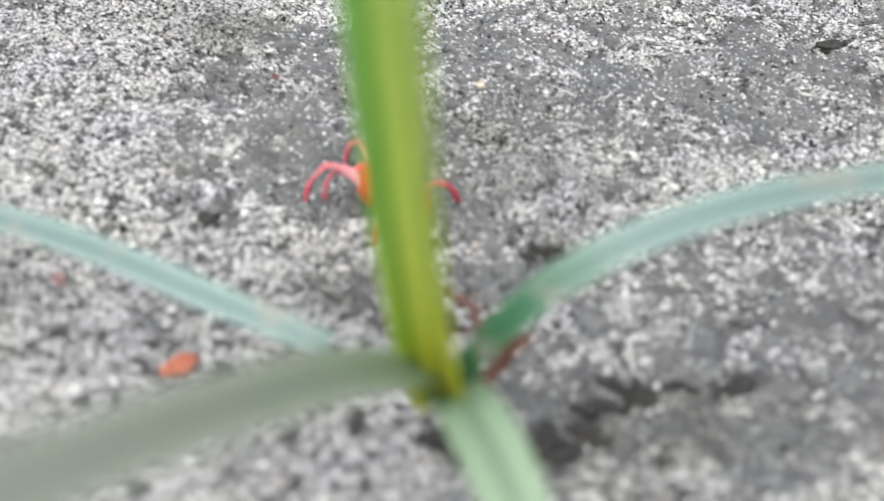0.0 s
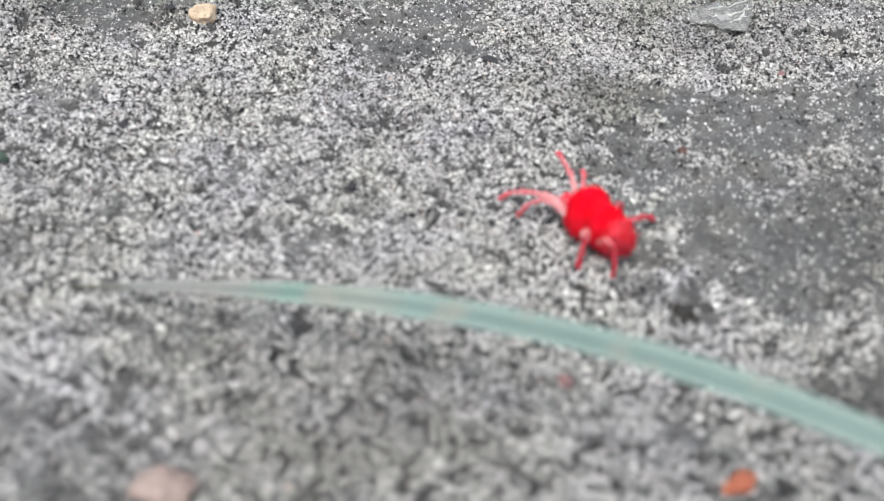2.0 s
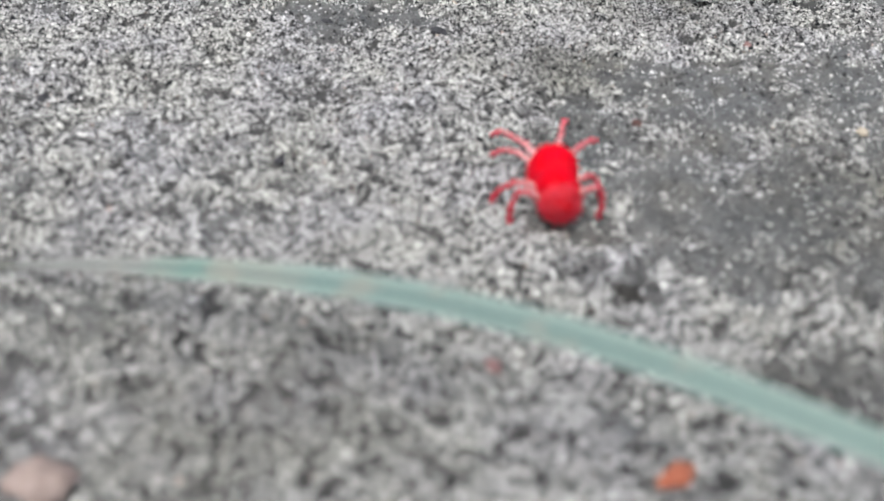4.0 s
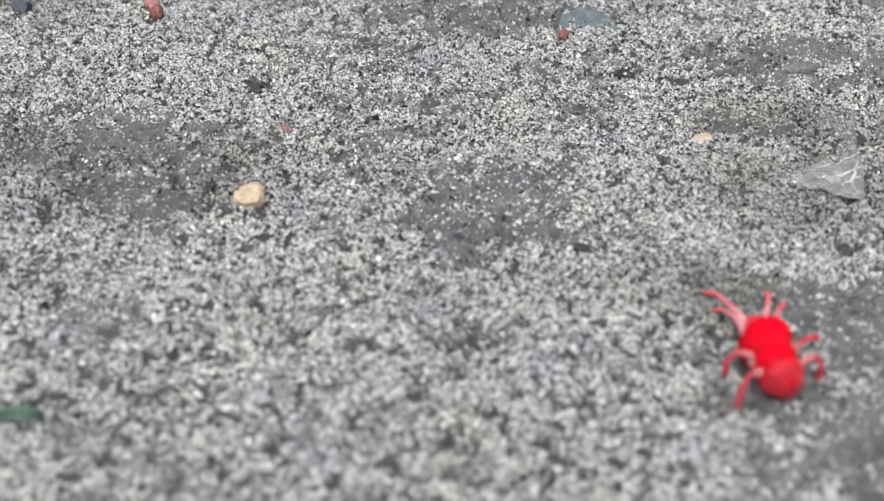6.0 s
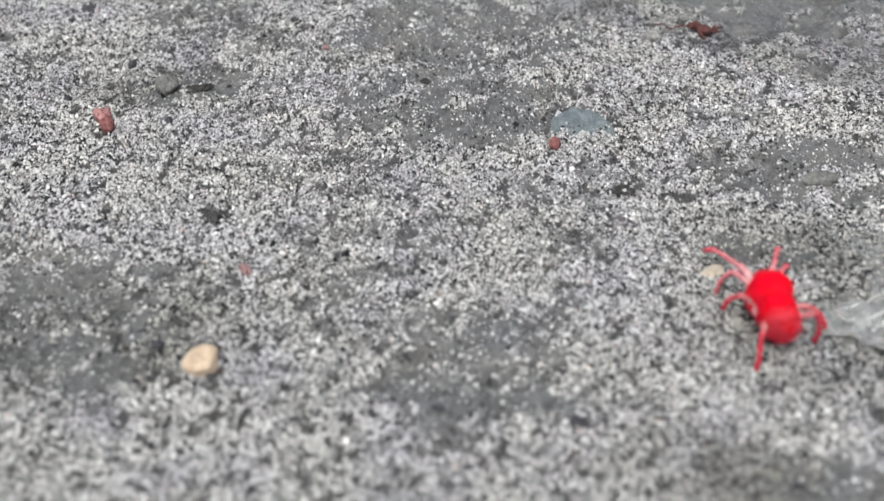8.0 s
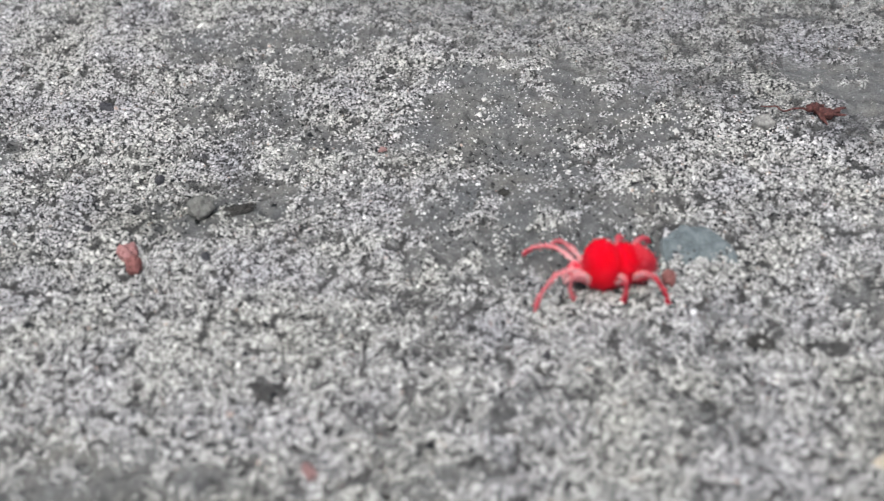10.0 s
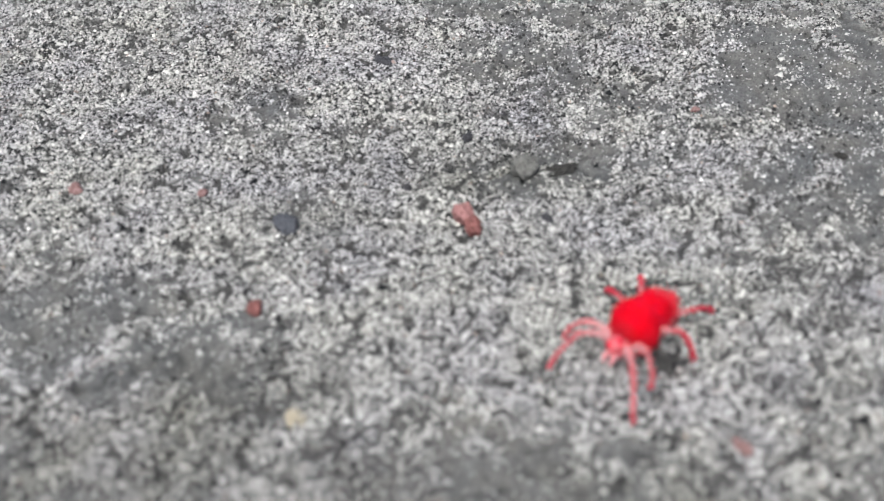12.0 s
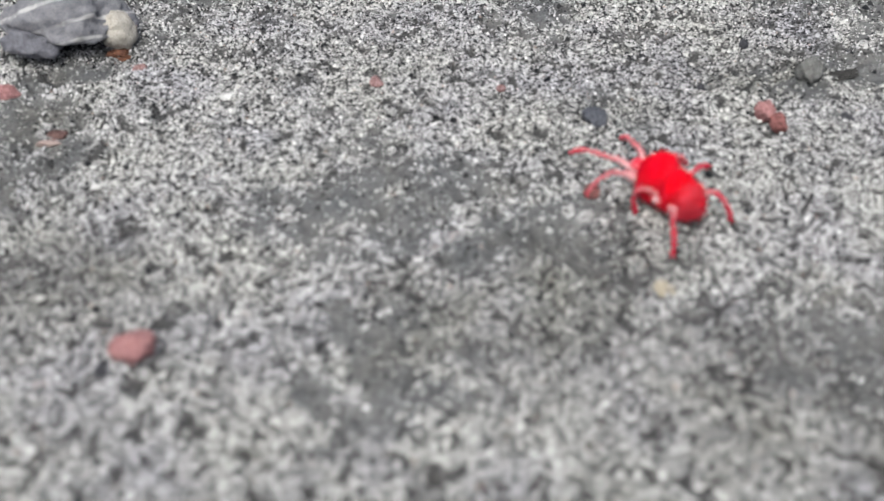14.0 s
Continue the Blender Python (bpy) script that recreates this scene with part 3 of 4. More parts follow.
pebble("brick_crumb", -10.4, 82.3, (0.5, 0.5, 0.4), PINK_BARK, "dark red crumb at the silt's edge", "crumb", seed=19)
pebble("brick_crumb", 1.3, 97.1, (0.4, 0.5, 0.4), DUSTY, "tiny rosy crumb in the silt", "crumb", seed=20)
pebble("pebble", -47.0, 42.6, (2.0, 1.7, 1.2), PALE_PINK, "pale pink rounded stone in loose sand", seed=21, facets=0.3)
pebble("pebble", -124.8, 142.8, (0.7, 0.5, 0.35), WHITE, "flat white grain on the sand", turn=20, seed=22)
pebble("pebble", -91.2, 140.0, (1.25, 1.35, 0.9), BLUEBLACK, "blue-black angular stone chip on sand", turn=15, seed=23, sink=0.45, facets=0.8)
pebble("pebble", -70.2, 147.6, (1.45, 1.1, 1.2), GREYSTONE, "grey stone with a pale weathered top", turn=20, seed=24, sink=0.22, facets=0.5)
pebble("pebble", -13.4, 159.6, (1.1, 0.95, 0.85), WEATHERED, "small pale grey round stone at the silt's edge", seed=25, facets=0.3, sink=0.3)
pebble("pebble", -1.0, 129.8, (1.9, 1.0, 0.8), GREYSTONE, "soft grey lump of stone in the silt", turn=8, seed=54, sink=0.45, facets=0.4)
# the grain at (-38.0, 126.9) stands in for a soft dark pit
for x, y, sx, sy, seed in ((-39.2, 75.0, 0.55, 0.6, 30), (-60.9, 83.1, 0.7, 0.6, 31), (-12.2, 91.2, 0.8, 0.5, 32), (-27.7, 97.2, 1.3, 0.7, 33),
                           (-38.6, 98.9, 1.3, 0.45, 34), (-42.9, 126.3, 0.65, 0.5, 35), (-38.0, 126.9, 0.6, 0.5, 36), (-80.9, 145.3, 0.55, 0.5, 37),
                           (-84.2, 166.7, 1.4, 0.8, 38), (-128.4, 110.0, 0.8, 1.0, 39), (-62.4, 106.2, 0.7, 0.6, 40), (-75.3, 152.8, 0.9, 0.6, 41),
                           (-68.5, 140.4, 1.0, 0.5, 42)):
    pebble("mineral_grain", x, y, (sx * 0.85, sy * 0.85, 0.4), DARK, "coarse black mineral grain on grey sand", "sand grain", turn=seed * 37, seed=seed, group="coarse dark grains")
for x, y, sx, sy, sz, seed in ((5.7, 51.0, 1.3, 1.0, 0.8, 50), (2.7, 50.1, 0.9, 0.8, 0.7, 51), (-66.8, 148.0, 1.6, 0.6, 0.3, 52), (-40.9, 149.0, 0.6, 0.5, 0.35, 53),
                               (-12.4, 61.8, 0.7, 0.8, 0.5, 55), (-20.7, 127.9, 1.0, 0.7, 0.3, 56), (12.5, 40.5, 1.6, 1.1, 0.8, 57), (13.6, 59.6, 1.3, 0.7, 0.5, 58), (11.9, 58.9, 0.8, 0.6, 0.4, 59), (18.5, 45.5, 1.6, 0.8, 0.6, 60), (24.8, 45.9, 1.5, 0.7, 0.5, 61), (43.3, 94.5, 1.6, 0.8, 0.5, 62), (6.4, 40.6, 1.9, 1.0, 0.5, 63), (16.0, 44.2, 1.7, 0.8, 0.55, 65), (21.5, 46.2, 1.2, 0.6, 0.4, 66), (15.2, 42.0, 1.1, 0.7, 0.5, 67), (-50.3, 112.8, 0.8, 0.5, 0.4, 64)):
    pebble("soil_clod", x, y, (sx, sy, sz), SOIL, "dark crumbly clod of damp soil", "clod", turn=seed * 53 % 60 - 30, seed=seed, rough=1.1, facets=0.2, sink=0.55, group="soil clods")


def tube(points, radii, sides=10):
    """A tapered round tube along points (metres), closed at both ends."""
    bm = bmesh.new()
    rings = []
    for k, p in enumerate(points):
        ahead = (points[min(k + 1, len(points) - 1)] - points[max(k - 1, 0)]).normalized()
        side = ahead.cross(Vector((0, 0, 1)) if abs(ahead.z) < 0.9 else Vector((1, 0, 0))).normalized()
        up = side.cross(ahead)
        rings.append([bm.verts.new(p + (side * math.cos(a) + up * math.sin(a)) * radii[k]) for a in [2 * math.pi * i / sides for i in range(sides)]])
    for r, s in zip(rings, rings[1:]):
        for i in range(sides):
            bm.faces.new((r[i], r[(i + 1) % sides], s[(i + 1) % sides], s[i]))
    bm.faces.new(rings[0][::-1])
    bm.faces.new(rings[-1])
    return bm


def build_slate():
    """A flat angular chip with a broken, bevelled edge."""
    outline = [(-3.4, -1.6), (-3.3, 1.2), (-1.2, 2.9), (1.0, 2.8), (2.9, 0.6), (3.6, -1.5), (1.9, -2.5), (-0.3, -2.2), (-2.4, -2.9)]
    rng = random.Random(61)
    edge = []
    for (x, y), (u, v) in zip(outline, outline[1:] + outline[:1]):
        for f in (0, 0.2, 0.4, 0.6, 0.8):
            edge.append((x + (u - x) * f + rng.gauss(0, 0.08), y + (v - y) * f + rng.gauss(0, 0.08)))
    bm = bmesh.new()
    rings = []
    for scale, z in ((0.90, -0.7), (1.0, -0.45), (1.02, 0.15), (0.96, 0.45), (0.82, 0.55), (0.6, 0.6), (0.35, 0.62), (0.12, 0.62)):
        rings.append([bm.verts.new(Vector((x * scale, y * scale, z + 0.10 * noise.noise(Vector((x * scale, y * scale, z)) * 0.9) + 0.07 * noise.noise(Vector((x * scale, y * scale, z)) * 2.7))) * MM) for x, y in edge])
    count = len(edge)
    for r, q in zip(rings, rings[1:]):
        for i in range(count):
            bm.faces.new((r[i], r[(i + 1) % count], q[(i + 1) % count], q[i]))
    bm.faces.new(rings[0][::-1])
    bm.faces.new(rings[-1])
    ob = finish("slate_chip", bm, SLATE, smooth=False)
    ob.matrix_basis = pose(-23.5 * MM, 139.8 * MM, ground_z(-0.0235, 0.1398) + 0.02 * MM, 6, 3, 0)
    tagged(ob, "flat blue-grey slate chip half bedded in sand", "stone")


def build_veined_stone():
    """A broad stone with wavy bands, an overhanging lip towards the sand and a paler rounded end."""
    stone = tagged(new("veined_stone"), "weathered grey stone with wavy white veins and a rust-stained end", "stone")
    stone.matrix_basis = pose(-142.4 * MM, 154.4 * MM, ground_z(-0.1424, 0.1544) + 2.0 * MM, -4, 8, 14)
    bm = lump((6.0, 5.6, 3.6), 66, 0.30, 0.25, 5)
    for v in bm.verts:
        band = 1.0 - abs(math.sin(v.co.z / MM * 2.6 + 0.36 * v.co.x / MM + 3.0 * noise.noise(v.co * 160)))
        v.co += v.co.normalized() * (0.22 * MM * band + 0.22 * MM * noise.noise(v.co * 420))
        # the lip overhangs in the middle and comes down at its one end
        if v.co.y < -1.5 * MM and v.co.z < 0.0:
            lip = max(0.0, min(1.0, (v.co.x + 2.6 * MM) / (1.4 * MM)))
            v.co.y += 3.4 * MM * lip * min(1.0, -v.co.z / (1.2 * MM))
    part("body", bm, VEINED, stone, "grey stone with wavy white veins")
    bm = lump((2.5, 2.6, 1.7), 67, 0.45, 0.7)
    for v in bm.verts:
        v.co += Vector((-3.0, -3.2, -0.75)) * MM
    part("lip", bm, LIPSTONE, stone, "smooth purplish-grey lip")
    bm = lump((1.8, 2.0, 1.8), 68, 0.3, 0.2)
    for v in bm.verts:
        v.co += Vector((4.8, -2.1, -0.1)) * MM
    part("rounded_end", bm, ENDSTONE, stone, "pale buff rounded end")
    bm = lump((1.3, 0.8, 0.5), 69, 0.7, 0.2)
    for v in bm.verts:
        v.co += Vector((4.9, -3.6, -2.0)) * MM
    part("rust_crust", bm, DRY, stone, "rust-brown crust")


FLAKE_OUTER = [(-7.2, 108.2), (-6.0, 106.9), (-4.3, 106.6), (-2.2, 104.5), (-0.8, 105.2), (0.7, 111.4), (1.5, 117.0), (0.3, 120.0), (-2.4, 121.6)]
FLAKE_INNER = [(-7.0, 108.5), (-6.2, 109.7), (-3.9, 110.5), (-2.6, 110.9), (-1.2, 111.4), (-0.9, 112.6), (-0.3, 114.6), (-0.4, 117.6), (-2.1, 119.8)]


def build_flake():
    """A thin, clouded, curled flake: a crumpled wing and a fading arc, partly drifted over with sand."""
    outer = [Vector(p) for p in FLAKE_OUTER]
    inner = [Vector(p) for p in FLAKE_INNER]

    def glide(row, s):
        u = s * (len(row) - 1)
        i = min(int(u), len(row) - 2)
        f = u - i
        p0, p1, p2, p3 = row[max(i - 1, 0)], row[i], row[i + 1], row[min(i + 2, len(row) - 1)]
        return 0.5 * (2 * p1 + (p2 - p0) * f + (2 * p0 - 5 * p1 + 4 * p2 - p3) * f * f + (3 * p1 - p0 - 3 * p2 + p3) * f ** 3)

    bm = bmesh.new()
    cloud = bm.verts.layers.float.new("cloud")
    top, low = [], []
    for i in range(57):
        s = i / 56
        a, b = glide(outer, s), glide(inner, s)
        wing = math.exp(-((s - 0.38) / 0.20) ** 2)
        row, under = [], []
        for k in range(13):
            f = k / 12
            p = b.lerp(a, f)
            x, y = p.x * MM, p.y * MM
            crease = abs(noise.noise(Vector((p.x * 0.55, p.y * 0.9, 3.0)))) * 1.1 + 0.35 * abs(noise.noise(Vector((p.x * 1.7, p.y * 1.7, 8.0))))
            lift = 0.12 + wing * (0.1 + 0.55 * f * f + 0.7 * crease) + 0.1 * crease
            z = ground_z(x, y) + lift * MM
            row.append(bm.verts.new((x, y, z)))
            under.append(bm.verts.new((x, y, z - 0.13 * MM)))
            row[-1][cloud] = under[-1][cloud] = 0.55 + 0.45 * wing
        top.append(row)
        low.append(under)
    m, n = len(top), len(top[0])
    for i in range(m - 1):
        for k in range(n - 1):
            bm.faces.new((top[i][k], top[i][k + 1], top[i + 1][k + 1], top[i + 1][k]))
            bm.faces.new((low[i][k], low[i + 1][k], low[i + 1][k + 1], low[i][k + 1]))
    rim = [(i, 0) for i in range(m)] + [(m - 1, k) for k in range(1, n)] + [(i, n - 1) for i in range(m - 2, -1, -1)] + [(0, k) for k in range(n - 2, 0, -1)]
    for (i, k), (p, q) in zip(rim, rim[1:] + rim[:1]):
        bm.faces.new((top[i][k], top[p][q], low[p][q], low[i][k]))
    bmesh.ops.recalc_face_normals(bm, faces=bm.faces)
    flake = tagged(new("translucent_flake"), "clouded translucent curled flake half buried in sand", "flake")
    part("film", bm, FLAKE, flake)
    folds = (([(-5.2, 109.6), (-3.4, 110.2), (-2.0, 110.7), (-0.4, 111.7), (0.7, 112.5)], [0.02, 0.05, 0.07, 0.08, 0.04]),
             ([(-4.6, 109.1), (-3.3, 108.8), (-2.2, 108.7), (-0.8, 109.5), (0.4, 110.3)], [0.02, 0.07, 0.12, 0.11, 0.05]),
             ([(-3.9, 106.5), (-3.0, 107.0), (-2.1, 107.6), (-1.1, 108.2), (-0.2, 108.8)], [0.03, 0.06, 0.09, 0.10, 0.05]),
             ([(-1.4, 105.6), (-1.2, 106.9), (-0.9, 108.3), (-0.4, 109.6), (0.2, 111.0)], [0.03, 0.08, 0.12, 0.12, 0.06]))
    for k, (way, thick) in enumerate(folds):
        part("fold", knotty(way, thick, 130 + k, 0.36, knob=0.25), FOLD, flake, "milky white folded ridge")


def knotty(way, radii, seed, lift=0.35, steps=6, bend=0.16, knob=0.35):
    """A crooked, knotted stalk lying on the ground along way (millimetres)."""
    rng = random.Random(seed)
    pts, thick = [], []
    for k in range(len(way) - 1):
        for i in range(steps + (k == len(way) - 2)):
            f = i / steps
            x = way[k][0] + (way[k + 1][0] - way[k][0]) * f + rng.gauss(0, bend) * 0.6
            y = way[k][1] + (way[k + 1][1] - way[k][1]) * f + rng.gauss(0, bend) * 0.6
            r = (radii[k] + (radii[k + 1] - radii[k]) * f) * (1 + knob * rng.uniform(-0.7, 1.0))
            pts.append(Vector((x * MM, y * MM, ground_z(x * MM, y * MM) + (lift + rng.uniform(-0.08, 0.08)) * MM)))
            thick.append(r * MM)
    # the crook is smoothed a little, the knots stay
    pts = [pts[0]] + [(pts[i - 1] + pts[i] * 2 + pts[i + 1]) / 4 for i in range(1, len(pts) - 1)] + [pts[-1]]
    return tube(pts, thick, 10)


def build_root():
    root = tagged(new("dead_root"), "dead knotted brown root lying across grey silt", "root")
    part("root_tip", knotty([(3.6, 57.6), (4.5, 56.4), (5.7, 54.8)], [0.04, 0.09, 0.15], 81, 0.3, bend=0.22), SOIL, root, "thin dark root tip")
    part("main_root", knotty([(5.7, 54.8), (6.9, 53.6), (7.8, 52.3), (8.5, 50.8)], [0.16, 0.30, 0.24, 0.22], 82, 0.34, bend=0.3, knob=0.7), PINK_BARK, root, "pinkish-brown root bark")
    part("knot", knotty([(8.2, 51.4), (8.9, 50.2), (9.8, 49.1)], [0.2, 0.44, 0.26], 83, 0.4, bend=0.25, knob=0.8), BARK, root, "reddish knotted root end")
    sprigs = [((6.9, 53.6), (8.2, 54.4)), ((8.3, 51.3), (7.1, 49.9)), ((8.6, 50.6), (10.4, 51.0)), ((7.6, 52.6), (9.2, 52.9)), ((6.1, 54.4), (5.2, 53.2)), ((9.0, 50.0), (10.6, 49.6)), ((9.3, 49.7), (8.6, 48.2))]
    for k, (a, b) in enumerate(sprigs):
        part("rootlet", knotty([a, b], [0.12, 0.04], 84 + k, 0.35, bend=0.3, knob=0.4), BARK, root)


def build_twig():
    twig = tagged(new("dead_twig"), "tiny dark red knotted twig with a hair-thin stalk", "twig")
    part("stalk", knotty([(-13.2, 162.2), (-11.5, 161.8), (-9.6, 160.9), (-8.6, 160.4)], [0.06, 0.09, 0.11, 0.14], 91, 0.45, knob=0.15), TWIG, twig, "hair-thin stalk")
    part("knot", knotty([(-8.9, 160.3), (-7.9, 160.9), (-6.9, 159.9), (-5.6, 160.7)], [0.22, 0.5, 0.42, 0.22], 92, 0.6, knob=0.8), TWIG, twig, "dark red knotted clump")
    for k, (a, b, up) in enumerate((((-7.8, 160.4), (-7.1, 158.6), 0.4), ((-6.6, 160.4), (-4.4, 161.6), 0.6), ((-8.2, 160.9), (-6.3, 162.6), 0.9), ((-7.2, 160.2), (-5.2, 159.0), 0.9))):
        part("side_stalk", knotty([a, b], [0.28, 0.09], 93 + k, up), TWIG, twig)


build_slate()
build_veined_stone()
build_flake()
build_root()
build_twig()


# ---- the grass seedling ----
def bezier(p, s):
    a, b, c, d = p
    return a * (1 - s) ** 3 + b * 3 * s * (1 - s) ** 2 + c * 3 * s * s * (1 - s) + d * s ** 3


def blade_mesh(points, width, fold, tip=1.0, face=Vector((0, -0.5, 1)), steps=48, grow=0.25, start=0.0, full=0.55):
    """A folded leaf blade along a curve (millimetres), with thickness, veins and a tapered tip."""
    points = [Vector(p) * MM for p in points]
    bm = bmesh.new()
    along = bm.verts.layers.float.new("along")
    across = bm.verts.layers.float.new("across")
    sheets = []
    for lift in (0.0, -0.11 * MM):
        rows = []
        for i in range(steps + 1):
            s = i / steps
            c = bezier(points, s)
            ahead = (bezier(points, min(1, s + 0.01)) - bezier(points, max(0, s - 0.01))).normalized()
            side = ahead.cross(face).normalized()
            up = side.cross(ahead).normalized()
            w = width * MM * (1 - grow * (1 - min(1, s / 0.25)) ** 2)
            if tip > 0:
                w *= max(0.04, (1 - max(0.0, (s - full) / (1 - full)) ** 2 * tip))
            w *= 1 + 0.05 * noise.noise(c * 180)
            row = []
            for k in range(9):
                f = k / 4 - 1
                v = bm.verts.new(c + side * (f * w / 2) + up * (fold * abs(f) * w / 2 + lift + 0.05 * MM * math.sin(9 * s + 3 * f)))
                v[along], v[across] = start + (1 - start) * s, k / 8
                row.append(v)
            rows.append(row)
        sheets.append(rows)
    top, low = sheets
    for i in range(steps):
        for k in range(8):
            bm.faces.new((top[i][k], top[i][k + 1], top[i + 1][k + 1], top[i + 1][k]))
            bm.faces.new((low[i][k], low[i + 1][k], low[i + 1][k + 1], low[i][k + 1]))
        for k in (0, 8):
            bm.faces.new((top[i][k], top[i + 1][k], low[i + 1][k], low[i][k]))
    for i in (0, steps):
        for k in range(8):
            bm.faces.new((top[i][k], top[i][k + 1], low[i][k + 1], low[i][k]))
    bmesh.ops.recalc_face_normals(bm, faces=bm.faces)
    return bm


def build_seedling():
    plant = tagged(new("grass_seedling"), "young grass plant with yellow-green shoots and blue-green drooping blades", "grass plant")
    node = (6.3, 35.0, 10.5)
    foot = Vector((7.0 * MM, 39.2 * MM, ground_z(0.007, 0.0392) - 0.4 * MM))
    pts = [foot.lerp(Vector(node) * MM, f) for f in (0, 0.25, 0.5, 0.75, 1.0)]
    part("culm", tube(pts, [r * MM for r in (0.6, 0.5, 0.45, 0.6, 0.9)], 14), GREYSTONE, plant, "thin grey-brown base of the stem")
    part("shoot", blade_mesh([(5.3, 35.2, 9.3), (3.5, 28.6, 17.5), (1.7, 30.5, 41.6), (-1.3, 39.0, 59.3)], 1.75, 0.2, 0.75, Vector((0.5, -0.85, 0.25)), grow=0.0), GREEN, plant, "upright deep green shoot")
    part("shoot", blade_mesh([(6.3, 34.6, 9.5), (4.6, 30.3, 17.7), (2.7, 27.0, 41.5), (2.0, 29.5, 60.3)], 1.5, 0.3, 0.75, Vector((-0.3, -0.95, 0.25)), grow=0.0), LIME, plant, "upright yellow-green shoot")
    part("shoot", blade_mesh([(6.9, 34.8, 9.5), (4.9, 27.5, 22.4), (4.1, 19.0, 40.9), (2.3, 28.5, 59.8)], 1.9, 0.25, 0.75, Vector((-0.8, -0.6, 0.25)), grow=0.0), LIME, plant, "upright yellow-green shoot")
    part("blade", blade_mesh([(-0.1, 36.1, 12.1), (-12.9, 40.0, 13.5), (-22.0, 53.4, 9.9), (-59.2, 60.6, 0.2)], 1.75, 0.3, 1.0, grow=0.3, start=0.3, full=0.68), GLAUCOUS, plant, "long drooping blue-green blade with a brown tip")
    way = [Vector(p) * MM for p in ((6.6, 37.4, 4.6), (4.6, 37.0, 8.4), (2.2, 36.4, 10.8), (0.0, 36.1, 11.6), (-1.2, 36.4, 11.75))]
    part("leaf_stalk", tube(way, [r * MM for r in (0.4, 0.22, 0.13, 0.12, 0.2)], 9), GREYGREEN, plant, "thin grey-green leaf base")
    part("blade", blade_mesh([node, (12.6, 34.8, 27.2), (31.2, 45.3, 15.8), (57.3, 59.6, 12.4)], 1.75, 0.3, 1.0), GLAUCOUS, plant, "arching blue-green blade")
    part("blade", blade_mesh([(5.7, 35.4, 11.0), (3.5, 28.6, 19.0), (-0.6, 20.2, 25.8), (-7.0, 7.5, 33.2)], 2.6, 0.2, 0.2, grow=0.5), GREYGREEN, plant, "grey-green blade")
    part("blade", blade_mesh([(6.2, 34.6, 10.6), (6.7, 30.6, 14.4), (8.2, 26.6, 15.8), (10.6, 20.0, 13.6)], 3.0, 0.25, 0.6, grow=0.1), SOFTGREEN, plant, "short grey-green blade")
    part("dry_sheath", blade_mesh([(7.4, 36.0, 8.5), (9.0, 37.5, 10.5), (9.6, 38.2, 11.0), (10.8, 39.0, 10.6)], 0.7, 0.5, 1.0), DRY, plant, "dry brown leaf sheath")


def build_leaf_scrap():
    """A torn piece of a green leaf that lies on the sand."""
    z = ground_z(-0.0705, 0.0762) / MM
    ob = finish("leaf_scrap", blade_mesh([(-72.2, 75.9, z + 0.3), (-71.2, 76.4, z + 0.8), (-69.9, 76.0, z + 0.9), (-68.8, 76.3, z + 0.3)], 1.1, 0.25, 0.9, steps=20), SCRAP)
    tagged(ob, "small torn green leaf scrap lying on sand", "leaf")


build_seedling()
build_leaf_scrap()


